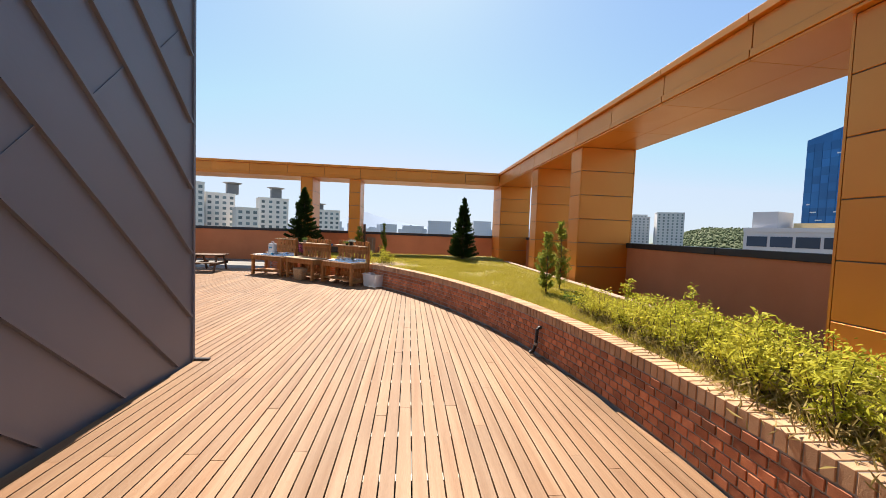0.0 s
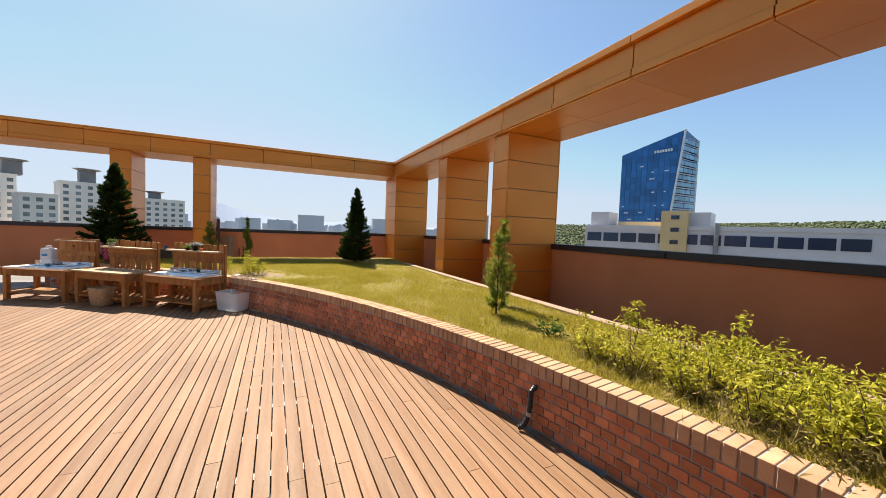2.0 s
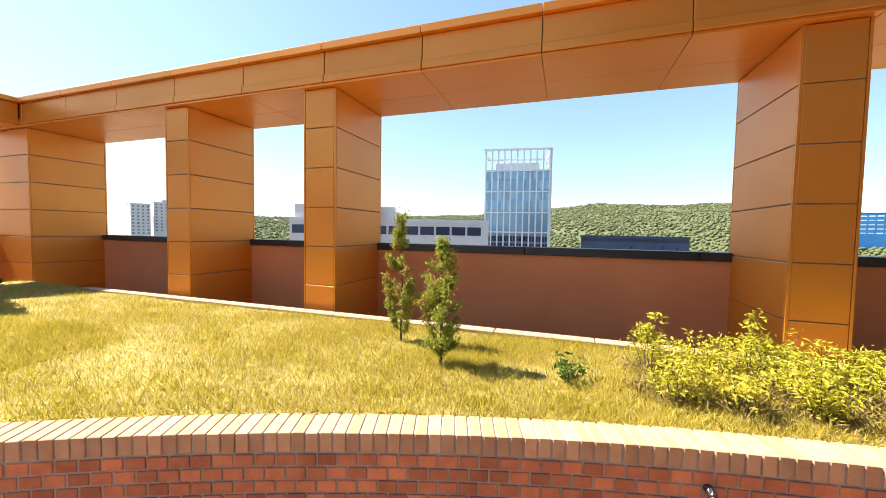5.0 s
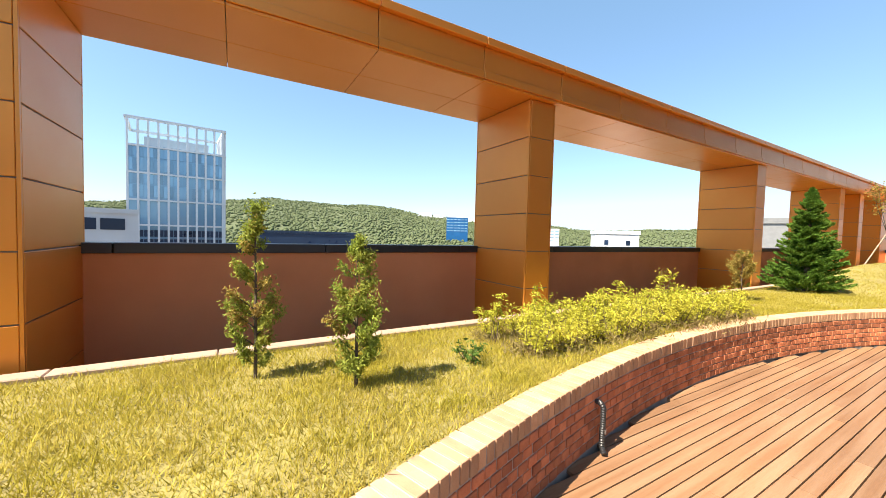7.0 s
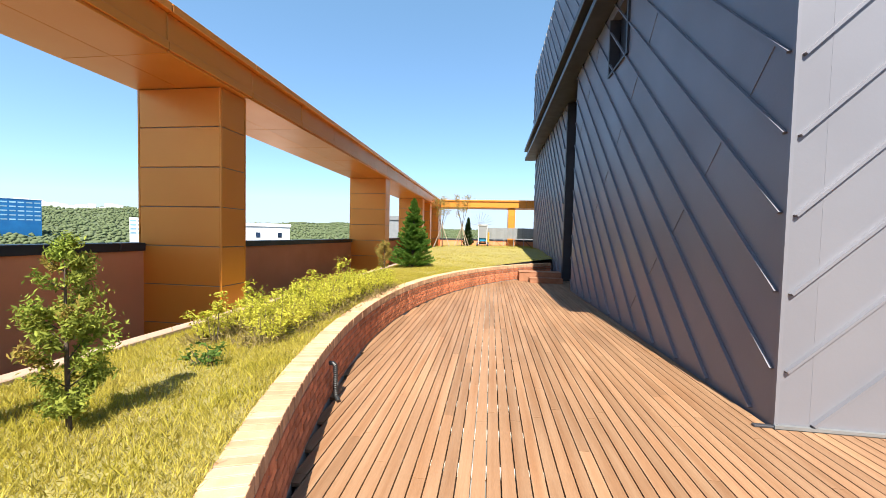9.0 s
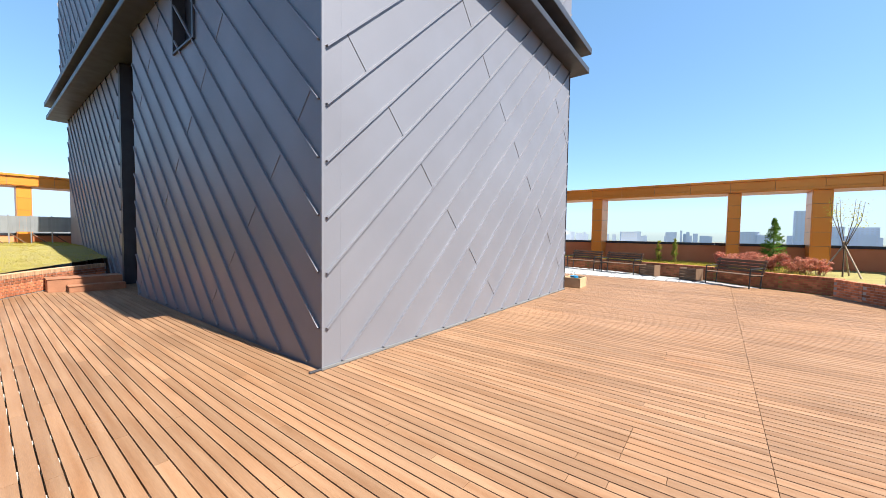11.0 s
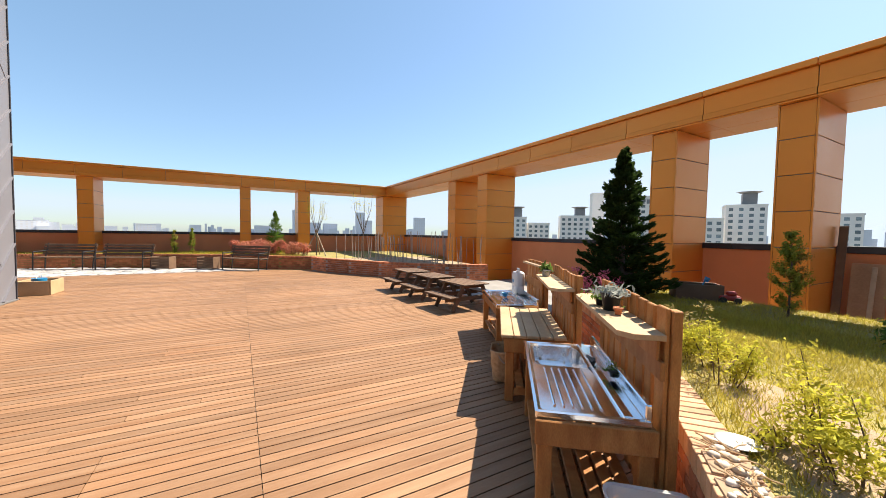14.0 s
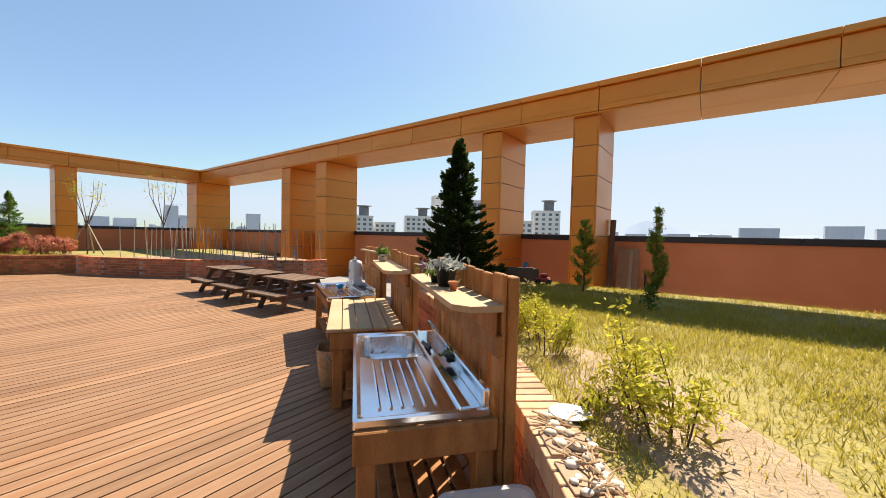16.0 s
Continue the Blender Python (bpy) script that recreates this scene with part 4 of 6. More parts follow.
def pot(name, label, m, r, h, mat, plant, leafmat, seed, count, spread, tall, size):
    p = thing(name, label, "potted plant", m)
    bm = bmesh.new()
    prof = [(r * 0.72, 0.001), (r, h), (r + 0.006, h), (r + 0.006, h + 0.012), (r - 0.006, h + 0.012), (r - 0.012, h - 0.01), (0.0, h - 0.012)]
    vs = [bm.verts.new((a, 0, b)) for a, b in prof] + [bm.verts.new((0, 0, 0.001))]
    es = [bm.edges.new((vs[i], vs[i + 1])) for i in range(len(prof) - 1)] + [bm.edges.new((vs[-1], vs[0]))]
    bmesh.ops.spin(bm, geom=vs + es, cent=(0, 0, 0), axis=(0, 0, 1), angle=2 * math.pi, steps=20)
    bmesh.ops.remove_doubles(bm, verts=bm.verts, dist=0.0005)
    part("pot", bm, mat, p, smooth=True)
    g = np.random.default_rng(seed)
    c = g.normal(0, (spread, spread, tall * 0.35), (count, 3))
    c[:, 2] = np.abs(c[:, 2]) + h
    v, f = leaves(c, size, up=0.7, slim=0.3)
    ob = new("foliage", mesh_np("foliage", v, f, leafmat))
    ob.parent = p
    tagged(ob, kind="stuff")
    return p


pot("potted_plant", "silver-leaved plant in a black plastic pot on the shelf", at_unit(KR, 0.62, 0.465, 0.981), 0.056, 0.095, BLACKPL, "", SILVER, 3, 190, 0.046, 0.07, 0.045)
pot("potted_plant", "trailing green herb in a small pot on the shelf", at_unit(KR, 0.47, 0.45, 0.981), 0.042, 0.05, BLACKPL, "", HERB, 4, 170, 0.042, 0.06, 0.035)
pot("potted_plant", "tiny succulent in a terracotta pot on the shelf", at_unit(KR, 0.75, 0.47, 0.981), 0.022, 0.03, BRICK, "", HERB, 6, 40, 0.014, 0.02, 0.02)
pot("potted_plant", "spiky green succulent in a white pot on the shelf", at_unit(KM, 0.22, 0.45, 0.981), 0.05, 0.06, WHITEPL, "", HERB, 5, 90, 0.022, 0.09, 0.09)
pot("potted_plant", "small fern hung on the slatted back", at_unit(KR, 0.66, 0.48, 0.593), 0.02, 0.03, BLACKPL, "", HERB, 8, 60, 0.02, 0.08, 0.03)

# water container with a moulded handle
jug = thing("water_container", "white plastic water container standing on the sink", "container", at_unit(KL, 0.34, 0.455, 0.592) @ Matrix.Diagonal((1.12, 0.9, 1.0, 1)))
bm = bmesh.new()
pr = rounded(-0.11, 0.11, -0.08, 0.08, 0.05, 6)
rows = []
for z, s in ((0, 0.92), (0.012, 1.0), (0.10, 1.0), (0.105, 0.97), (0.12, 0.97), (0.125, 1.0), (0.24, 1.0), (0.28, 0.96), (0.305, 0.84)):
    rows.append([bm.verts.new((a * s, b * s, z)) for a, b in pr])
for a, b in zip(rows, rows[1:]):
    for i in range(len(a)):
        bm.faces.new((a[i], a[(i + 1) % len(a)], b[(i + 1) % len(a)], b[i]))
bm.faces.new(rows[-1])
bm.faces.new(rows[0][::-1])
part("body", bm, WHITEPL, jug, smooth=True)
bm = bmesh.new()
for a, b in (((-0.05, 0, 0.30), (-0.045, 0, 0.345)), ((-0.045, 0, 0.345), (0.045, 0, 0.345)), ((0.045, 0, 0.345), (0.05, 0, 0.30))):
    rod(bm, a, b, 0.012, None, 8)
part("handle", bm, WHITEPL, jug)
bm = bmesh.new()
rod(bm, (0.07, -0.04, 0.285), (0.07, -0.04, 0.325), 0.025, None, 14)
part("cap", bm, WHITEPL, jug)
bm = bmesh.new()
box(bm, -0.05, 0.05, -0.0835, -0.081, 0.16, 0.20)
part("label_strip", bm, BLUEPL, jug)

cup = thing("cup", "bright blue plastic cup lying by the sink", "cup", at_unit(KL, 0.60, 0.22, 0.588))
bm = bmesh.new()
prof = [(0.028, 0), (0.045, 0.05), (0.048, 0.05), (0.042, 0.045), (0.025, 0.004), (0, 0.004)]
vs = [bm.verts.new((a, 0, b)) for a, b in prof] + [bm.verts.new((0, 0, 0))]
es = [bm.edges.new((vs[i], vs[i + 1])) for i in range(5)] + [bm.edges.new((vs[-1], vs[0]))]
bmesh.ops.spin(bm, geom=vs + es, cent=(0, 0, 0), axis=(0, 0, 1), angle=2 * math.pi, steps=18)
bmesh.ops.remove_doubles(bm, verts=bm.verts, dist=0.0005)
part("bowl", bm, BLUEPL, cup, smooth=True)

# woven basket hung at the front of the middle unit
basket = thing("basket", "brown woven basket with pale trim under the worktop", "basket", pose(-3.27, 11.13, 0.004, 0, 0, -38))
bm = bmesh.new()
rows = []
for z, s in ((0, 0.80), (0.02, 0.86), (0.12, 0.96), (0.24, 1.05), (0.30, 1.08), (0.31, 1.03), (0.28, 1.0), (0.03, 0.8)):
    rows.append([bm.verts.new((a * s, b * s, z)) for a, b in rounded(-0.17, 0.17, -0.13, 0.13, 0.08, 6)])
for a, b in zip(rows, rows[1:]):
    for i in range(len(a)):
        bm.faces.new((a[i], a[(i + 1) % len(a)], b[(i + 1) % len(a)], b[i]))
bm.faces.new(rows[-1])
bm.faces.new(rows[0][::-1])
part("body", bm, WOVEN, basket, smooth=True)
for sx in (-1, 1):
    bm = bmesh.new()
    pts = [Vector((sx * 0.17 + 0.02 * sx * math.sin(a), -0.07 + 0.14 * i / 8, 0.29 - 0.08 * math.sin(a))) for i in range(9) for a in (math.pi * i / 8,)]
    for a, b in zip(pts, pts[1:]):
        rod(bm, a, b, 0.008, None, 6)
    part("handle", bm, STICK, basket, "pale rope handle")

# clear storage tub
TUBMAT = bpy.data.materials.new("clear_plastic")
TUBMAT.use_nodes = True
b_ = TUBMAT.node_tree.nodes["Principled BSDF"]
b_.inputs["Base Color"].default_value = (0.9, 0.92, 0.95, 1)
b_.inputs["Roughness"].default_value = 0.16
b_.inputs["Transmission Weight"].default_value = 0.62
b_.inputs["IOR"].default_value = 1.08
tub = thing("storage_tub", "translucent plastic storage tub on the deck", "tub", pose(-1.24, 10.235, 0.002, 0, 0, -42.6))
bm = bmesh.new()
rows = []
for z, s in ((0, 0.84), (0.01, 0.88), (0.30, 1.0), (0.305, 1.06), (0.315, 1.06), (0.312, 0.985), (0.012, 0.865)):
    rows.append([bm.verts.new((a * s, b * s, z)) for a, b in rounded(-0.24, 0.24, -0.17, 0.17, 0.05, 6)])
for a, b in zip(rows, rows[1:]):
    for i in range(len(a)):
        bm.faces.new((a[i], a[(i + 1) % len(a)], b[(i + 1) % len(a)], b[i]))
bm.faces.new(rows[-1])
bm.faces.new(rows[0][::-1])
part("body", bm, TUBMAT, tub)

# plate, twigs and pebbles laid out on the planter cap
plate = thing("plate", "white oval dish on the brick cap", "dish", pose(-1.22, 10.74, CAPZ + 0.003, 0, 0, 30) @ Matrix.Diagonal((0.85, 0.72, 1, 1)))
bm = bmesh.new()
prof = [(0.07, 0), (0.10, 0.014), (0.102, 0.016), (0.07, 0.005), (0, 0.005)]
vs = [bm.verts.new((a, 0, b)) for a, b in prof] + [bm.verts.new((0, 0, 0))]
es = [bm.edges.new((vs[i], vs[i + 1])) for i in range(4)] + [bm.edges.new((vs[-1], vs[0]))]
bmesh.ops.spin(bm, geom=vs + es, cent=(0, 0, 0), axis=(0, 0, 1), angle=2 * math.pi, steps=24)
bmesh.ops.remove_doubles(bm, verts=bm.verts, dist=0.0005)
part("dish", bm, WHITEPL, plate, smooth=True)
g = np.random.default_rng(21)
for s in range(3):
    th = math.atan2(10.60 - CY - 0.13 * s, -1.09 - CX + 0.13 * s)
    c = on_circle(th, R + 0.10, CAPZ + 0.001)
    bm = bmesh.new()
    box(bm, -0.08, 0.08, -0.075, 0.075, 0.0, 0.006, bevel=0.002)
    solid("card", bm, PLAY, "small plywood card under pebbles and twigs", "card", "", "pebble cards", Matrix.Translation(c) @ pose(0, 0, 0, 0, 0, math.degrees(th) + 4 * s))
for i in range(46):
    y_ = 10.20 + 0.48 * g.uniform(0, 1)
    th = math.atan2(y_ - CY, -1.0 - CX)
    th = math.asin((y_ - CY) / (R + 0.1))
    c = on_circle(th, R + 0.03 + 0.15 * g.uniform(0, 1), CAPZ + 0.012)
    bm = bmesh.new()
    bmesh.ops.create_icosphere(bm, subdivisions=2, radius=1.0)
    for v_ in bm.verts:
        v_.co *= 1 + 0.2 * noise.noise(v_.co * 1.7 + Vector((i, 0, 0)))
    r_ = g.uniform(0.010, 0.024)
    bmesh.ops.transform(bm, matrix=Matrix.Diagonal((r_ * g.uniform(0.9, 1.5), r_, r_ * 0.6, 1)), verts=bm.verts)
    solid("pebble", bm, STONE, "pale rounded pebble on the brick cap", "pebble", "", "pebbles on the cap", Matrix.Translation(c) @ pose(0, 0, 0, 0, 0, g.uniform(0, 360)), True)
for i in range(42):
    y_ = 10.22 + 0.42 * g.uniform(0, 1)
    th = math.asin((y_ - CY) / (R + 0.1))
    c = on_circle(th, R + 0.05 + 0.1 * g.uniform(0, 1), CAPZ + 0.018)
    bm = bmesh.new()
    a = g.uniform(0, 6.283)
    p = Vector((0, 0, 0))
    for sgm in range(3):
        q = p + Vector((0.03 * math.cos(a), 0.03 * math.sin(a), g.uniform(-0.002, 0.014)))
        rod(bm, p, q, 0.0033, 0.0028, 5)
        p = q
        a += g.uniform(-0.9, 0.9)
    solid("twig", bm, WOODTOP, "curled dry twig on the brick cap", "twig", "", "twigs on the cap", Matrix.Translation(c))

# drain hose on the planter wall
hose = thing("drain_hose", "black corrugated drain hose from the brick wall", "hose")
th = math.asin((5.25 - CY) / R)
o = on_circle(th, R)
inward = Vector((-math.cos(th), -math.sin(th), 0))
pts = [o + inward * d_ + Vector((0, s_, z_)) for d_, s_, z_ in ((-0.02, 0, 0.335), (0.03, 0, 0.335), (0.05, 0, 0.31), (0.055, 0.005, 0.2), (0.06, 0.02, 0.11), (0.075, 0.04, 0.05), (0.11, 0.07, 0.02))]
bm = bmesh.new()
fine = [a.lerp(b, i / max(1, int((b - a).length / 0.008))) for a, b in zip(pts, pts[1:]) for i in range(max(1, int((b - a).length / 0.008)))] + [pts[-1]]
rows = []
for i, p in enumerate(fine):
    d_ = (fine[min(i + 1, len(fine) - 1)] - fine[max(i - 1, 0)]).normalized()
    e1 = d_.cross(Vector((0.3, 1, 0.1))).normalized()
    e2 = d_.cross(e1)
    r_ = 0.021 if i % 2 else 0.017
    rows.append([bm.verts.new(p + e1 * r_ * math.cos(6.283 * k / 12) + e2 * r_ * math.sin(6.283 * k / 12)) for k in range(12)])
for a, b in zip(rows, rows[1:]):
    for k in range(12):
        bm.faces.new((a[k], a[(k + 1) % 12], b[(k + 1) % 12], b[k]))
bm.faces.new(rows[0])
bm.faces.new(rows[-1][::-1])
part("tube", bm, BLACKPL, hose)
bm = bmesh.new()
rod(bm, pts[3] + Vector((0, 0, -0.04)), pts[3] + Vector((0, 0, -0.07)), 0.024, None, 12)
part("clamp", bm, PALESTEEL, hose)


# ---- picnic tables ----
def picnic_table():
    t = thing("picnic_table", "small brown timber picnic table with attached benches", "picnic table", None, "picnic tables")
    W = 0.88
    for i in range(5):
        y0 = -0.30 + i * 0.12
        timber("top_plank", -W / 2, W / 2, y0 + 0.004, y0 + 0.116, 0.475, 0.50, t, OLDWOOD)
    for s in (-1, 1):
        for i in range(2):
            y0 = s * 0.50 - 0.11 + i * 0.11
            timber("bench_plank", -W / 2, W / 2, y0 + 0.004, y0 + 0.106, 0.262, 0.288, t, OLDWOOD)
    for x_ in (-0.30, 0.27):
        timber("bench_bearer", x_, x_ + 0.03, -0.60, 0.60, 0.185, 0.261, t, OLDWOOD)
        timber("top_bearer", x_, x_ + 0.03, -0.27, 0.27, 0.41, 0.474, t, OLDWOOD)
        for s in (-1, 1):
            bm = bmesh.new()
            m = Matrix.Translation((x_ + 0.047, s * 0.33, 0.237)) @ pose(0, 0, 0, s * 27, 0, 0)
            box(bm, -0.0165, 0.0165, -0.04, 0.04, -0.258, 0.258, m, bevel=0.004)
            part("leg", bm, OLDWOOD, t)
    return t


pt = picnic_table()
pt.matrix_basis = pose(-6.38, 12.62, 0.0, 0, 0, 4)
copy_thing(pt, pose(-7.55, 12.58, 0.0, 0, 0, 2))
copy_thing(pt, pose(-8.72, 12.60, 0.0, 0, 0, 0))


# ---- benches, boxes and paving at the west end ----
def bench():
    b = thing("park_bench", "dark brown slatted bench with black metal arms", "bench", None, "west benches")
    for i in range(5):
        timber("seat_slat", -0.8, 0.8, -0.22 + i * 0.09, -0.22 + i * 0.09 + 0.075, 0.40, 0.425, b, OLDWOOD)
    for i in range(4):
        bm = bmesh.new()
        m = Matrix.Translation((0, 0.24 + 0.03 * i, 0.52 + 0.10 * i)) @ pose(0, 0, 0, -14, 0, 0)
        box(bm, -0.8, 0.8, -0.012, 0.012, -0.038, 0.038, m, bevel=0.004)
        part("back_slat", bm, OLDWOOD, b)
    for x_ in (-0.72, 0.72):
        bm = bmesh.new()
        for p, q in (((x_, -0.24, 0), (x_, -0.22, 0.6)), ((x_, 0.2, 0), (x_, 0.24, 0.42)), ((x_, 0.24, 0.42), (x_, 0.37, 0.88)), ((x_, -0.22, 0.6), (x_, 0.28, 0.62)), ((x_, -0.24, 0.385), (x_, 0.25, 0.385))):
            rod(bm, p, q, 0.02, None, 8)
        part("frame", bm, BLACKPL, b, "black metal bench frame")
    return b


bn = bench()
bn.matrix_basis = pose(-15.28, 9.0, 0.0, 0, 0, 50)
copy_thing(bn, pose(-17.55, 3.6, 0.0, 0, 0, 70))
copy_thing(bn, pose(-16.95, 5.3, 0.0, 0, 0, 70))


def slat_box(x, y, turn):
    b = thing("slatted_box", "low brown slatted wooden planter box", "box", pose(x, y, 0, 0, 0, turn), "slatted boxes")
    for i in range(4):
        timber("slat", -0.28, 0.28, -0.2, -0.18, 0.03 + i * 0.1, 0.115 + i * 0.1, b, OLDWOOD)
        timber("slat", -0.28, 0.28, 0.18, 0.2, 0.03 + i * 0.1, 0.115 + i * 0.1, b, OLDWOOD)
    for sx in (-0.3, 0.28):
        timber("end_board", sx, sx + 0.02, -0.2, 0.2, 0.002, 0.44, b, OLDWOOD)
    timber("base", -0.27, 0.27, -0.17, 0.17, 0.03, 0.05, b, OLDWOOD)
    return b


slat_box(-16.72, 6.45, 66)
slat_box(-16.05, 7.85, 60)

nb = thing("wooden_crate", "low pale wooden crate holding toys by the tower corner", "crate", pose(-11.25, 5.15, 0.002, 0, 0, 0))
for x0, x1, y0, y1 in ((-0.45, 0.18, -0.27, -0.245), (-0.45, 0.18, 0.225, 0.25), (-0.45, -0.425, -0.244, 0.224), (0.155, 0.18, -0.244, 0.224)):
    timber("side", x0, x1, y0, y1, 0.0, 0.3, nb, WOODTOP)
timber("base", -0.42, 0.15, -0.24, 0.22, 0.002, 0.02, nb, WOODTOP)
ball = new("toy_bucket")
ball.matrix_basis = pose(-11.3, 5.15, 0.024)
tagged(ball, "light blue plastic toy bucket in the crate", "bucket")
bm = bmesh.new()
bmesh.ops.create_cone(bm, cap_ends=True, segments=18, radius1=0.09, radius2=0.12, depth=0.32, matrix=Matrix.Translation((0, 0, 0.16)))
part("pail", bm, BLUEPL, ball)
bm = bmesh.new()
for i in range(8):
    a, b = math.pi * i / 8, math.pi * (i + 1) / 8
    rod(bm, (0.12 * math.cos(a), 0, 0.32 + 0.08 * math.sin(a)), (0.12 * math.cos(b), 0, 0.32 + 0.08 * math.sin(b)), 0.006, None, 6)
part("handle", bm, WHITEPL, ball)

# irregular flagstones
flags = thing("flagstone_paving", "pale irregular flagstones in front of the west planter", "paving", kind="structure")
g = np.random.default_rng(33)
bm = bmesh.new()
prism(bm, [(-15.02, -4.0), (-15.02, 10.1), (-16.4, 8.5), (-17.3, 6.0), (-18.15, 3.6), (-18.45, -3.0), (-18.45, -4.0)], -0.098, -0.014)
part("bedding", bm, MORTAR, flags)
cell = 0.42
for i in range(9):
    for j in range(34):
        x0, y0 = -18.5 + i * cell, -3.4 + j * cell
        lim = min(-15.06, 99)
        if x0 + cell > lim or y0 + cell > 11.2 + (x0 + 14.5) * 1.75 - 0.2:
            continue
        cxx, cyy = x0 + cell / 2, y0 + cell / 2
        k = 6
        pts = [(cxx + cell * 0.53 * g.uniform(0.75, 1.02) * math.cos(6.283 * q / k + 0.4), cyy + cell * 0.53 * g.uniform(0.75, 1.02) * math.sin(6.283 * q / k + 0.4)) for q in range(k)]
        bm = bmesh.new()
        prism(bm, pts, -0.013, g.uniform(-0.002, 0.004))
        part("flagstone", bm, FLAG, flags)

# ---- odds and ends by the north parapet ----
cr = thing("wooden_box", "low wooden storage box by the north wall", "box", pose(-3.35, 14.85, 0.47, 0, 0, 40))
for x0, x1, y0, y1 in ((-0.3, 0.3, -0.2, -0.175), (-0.3, 0.3, 0.175, 0.2), (-0.3, -0.275, -0.174, 0.174), (0.275, 0.3, -0.174, 0.174)):
    timber("side", x0, x1, y0, y1, 0.0, 0.26, cr, OLDWOOD)
timber("base", -0.27, 0.27, -0.17, 0.17, 0.002, 0.02, cr, OLDWOOD)
sc = new("toy_scoop")
sc.matrix_basis = at_unit(cr, 0.05, 0, 0.022)
tagged(sc, "blue plastic scoop sticking out of the box", "toy")
bm = bmesh.new()
rod(bm, (-0.05, 0, 0.0), (0.08, 0.02, 0.30), 0.014, 0.01, 8)
rod(bm, (0.08, 0.02, 0.27), (0.11, 0.02, 0.33), 0.03, 0.04, 10)
part("scoop", bm, BLUEPL, sc)
car = thing("toy_car", "red and black toy car on the lawn", "toy car", pose(-2.95, 14.95, 0.49, 0, 0, 30))
bm = bmesh.new()
box(bm, -0.13, 0.13, -0.07, 0.07, 0.04, 0.11, bevel=0.02)
box(bm, -0.05, 0.08, -0.06, 0.06, 0.111, 0.17, bevel=0.02)
part("body", bm, REDPL, car)
for sx in (-0.085, 0.085):
    for sy in (-0.075, 0.075):
        bm = bmesh.new()
        rod(bm, (sx, sy - 0.015, 0.045), (sx, sy + 0.015, 0.045), 0.045, None, 16)
        part("wheel", bm, BLACKPL, car)
for x_, w_, h_, mt, lab in ((-2.30, 0.10, 1.18, OLDWOOD, "tall dark board leaning on a column"), (-2.0, 0.36, 0.62, PLAY, "weathered plywood sheet leaning on the wall"), (-1.93, 0.05, 0.6, PALEBARK, "pale batten leaning on the wall")):
    bm = bmesh.new()
    box(bm, -w_ / 2, w_ / 2, -0.012, 0.012, 0, h_ + 0.56, bevel=0.003)
    solid("leaning_board", bm, mt, lab, "board", m=pose(x_, 16.62 if w_ > 0.08 else 16.4, -0.09, -9 if w_ > 0.08 else -14, 0, 0))
for x_ in (-1.68, -1.56):
    bm = bmesh.new()
    rod(bm, (0, 0, 0), (0, 0.02, 0.78), 0.018, None, 8)
    solid("marker_post", bm, BLACKPL, "short black post by the north wall", "post", m=pose(x_, 16.6, -0.098))

# ---- south end: sheet fence and small machine ----
fence = thing("sheet_fence", "grey corrugated metal sheet fence with a pale post", "fence")
for i in range(6):
    x0 = 0.2 - 0.62 * i
    for k in range(6):
        bm = bmesh.new()
        box(bm, x0 - 0.6 + k * 0.1, x0 - 0.6 + k * 0.1 + 0.098, -15.0 - 0.01 * (k % 2), -14.985 - 0.01 * (k % 2), 1.40, 2.07)
        part("sheet", bm, PALESTEEL, fence)
    timber("post", x0 - 0.02, x0 + 0.02, -15.06, -15.02, 0.78, 2.12, fence, PALESTEEL)
    bm = bmesh.new()
    rod(bm, (x0, -15.05, 1.34), (x0 - 0.55, -15.0, 0.82), 0.02, None, 6)
    part("brace", bm, OLDWOOD, fence)
mach = thing("mini_loader", "small white loader with a blue engine and yellow arm", "loader", pose(0.3, -14.4, 0.83, 0, 0, 180) @ Matrix.Diagonal((0.8, 0.8, 0.95, 1)))
for sx in (-0.36, 0.30):
    for sy in (-0.3, 0.3):
        timber("cab_post", sx, sx + 0.06, sy, sy + 0.06, 0.2, 1.4, mach, WHITEPL, bevel=0.01)
timber("cab_roof", -0.42, 0.42, -0.36, 0.42, 1.402, 1.47, mach, WHITEPL, bevel=0.03)
timber("rear_screen", -0.298, 0.298, -0.29, -0.27, 0.6, 1.4, mach, PALESTEEL)
timber("engine", -0.27, 0.27, -0.2, 0.34, 0.36, 0.68, mach, BLUEPL, "blue engine cover", 0.05)
timber("lamp", -0.2, -0.06, 0.342, 0.37, 0.46, 0.58, mach, WHITEPL, "", 0.02)
timber("lamp", 0.06, 0.2, 0.342, 0.37, 0.46, 0.58, mach, WHITEPL, "", 0.02)
timber("bumper", -0.36, 0.36, 0.36, 0.42, 0.2, 0.32, mach, BLACKPL, "", 0.02)
timber("lift_arm", 0.38, 0.52, -0.2, 0.3, 0.3, 1.0, mach, YELLOWPL, "yellow lift arm", 0.04)
for sx in (-0.40, 0.40):
    for sy in (-0.25, 0.3):
        bm = bmesh.new()
        rod(bm, (sx - 0.07, sy, 0.17), (sx + 0.07, sy, 0.17), 0.17, None, 18)
        part("wheel", bm, BLACKPL, mach)
dish = thing("dish_antenna", "ribbed open mesh dish antenna behind the loader", "antenna", pose(0.5, -15.9, 0.0, 0, 0, 0))
bm = bmesh.new()
rod(bm, (0, 0, -0.098), (0, 0, 2.25), 0.035, None, 10)
part("mast", bm, PALESTEEL, dish)
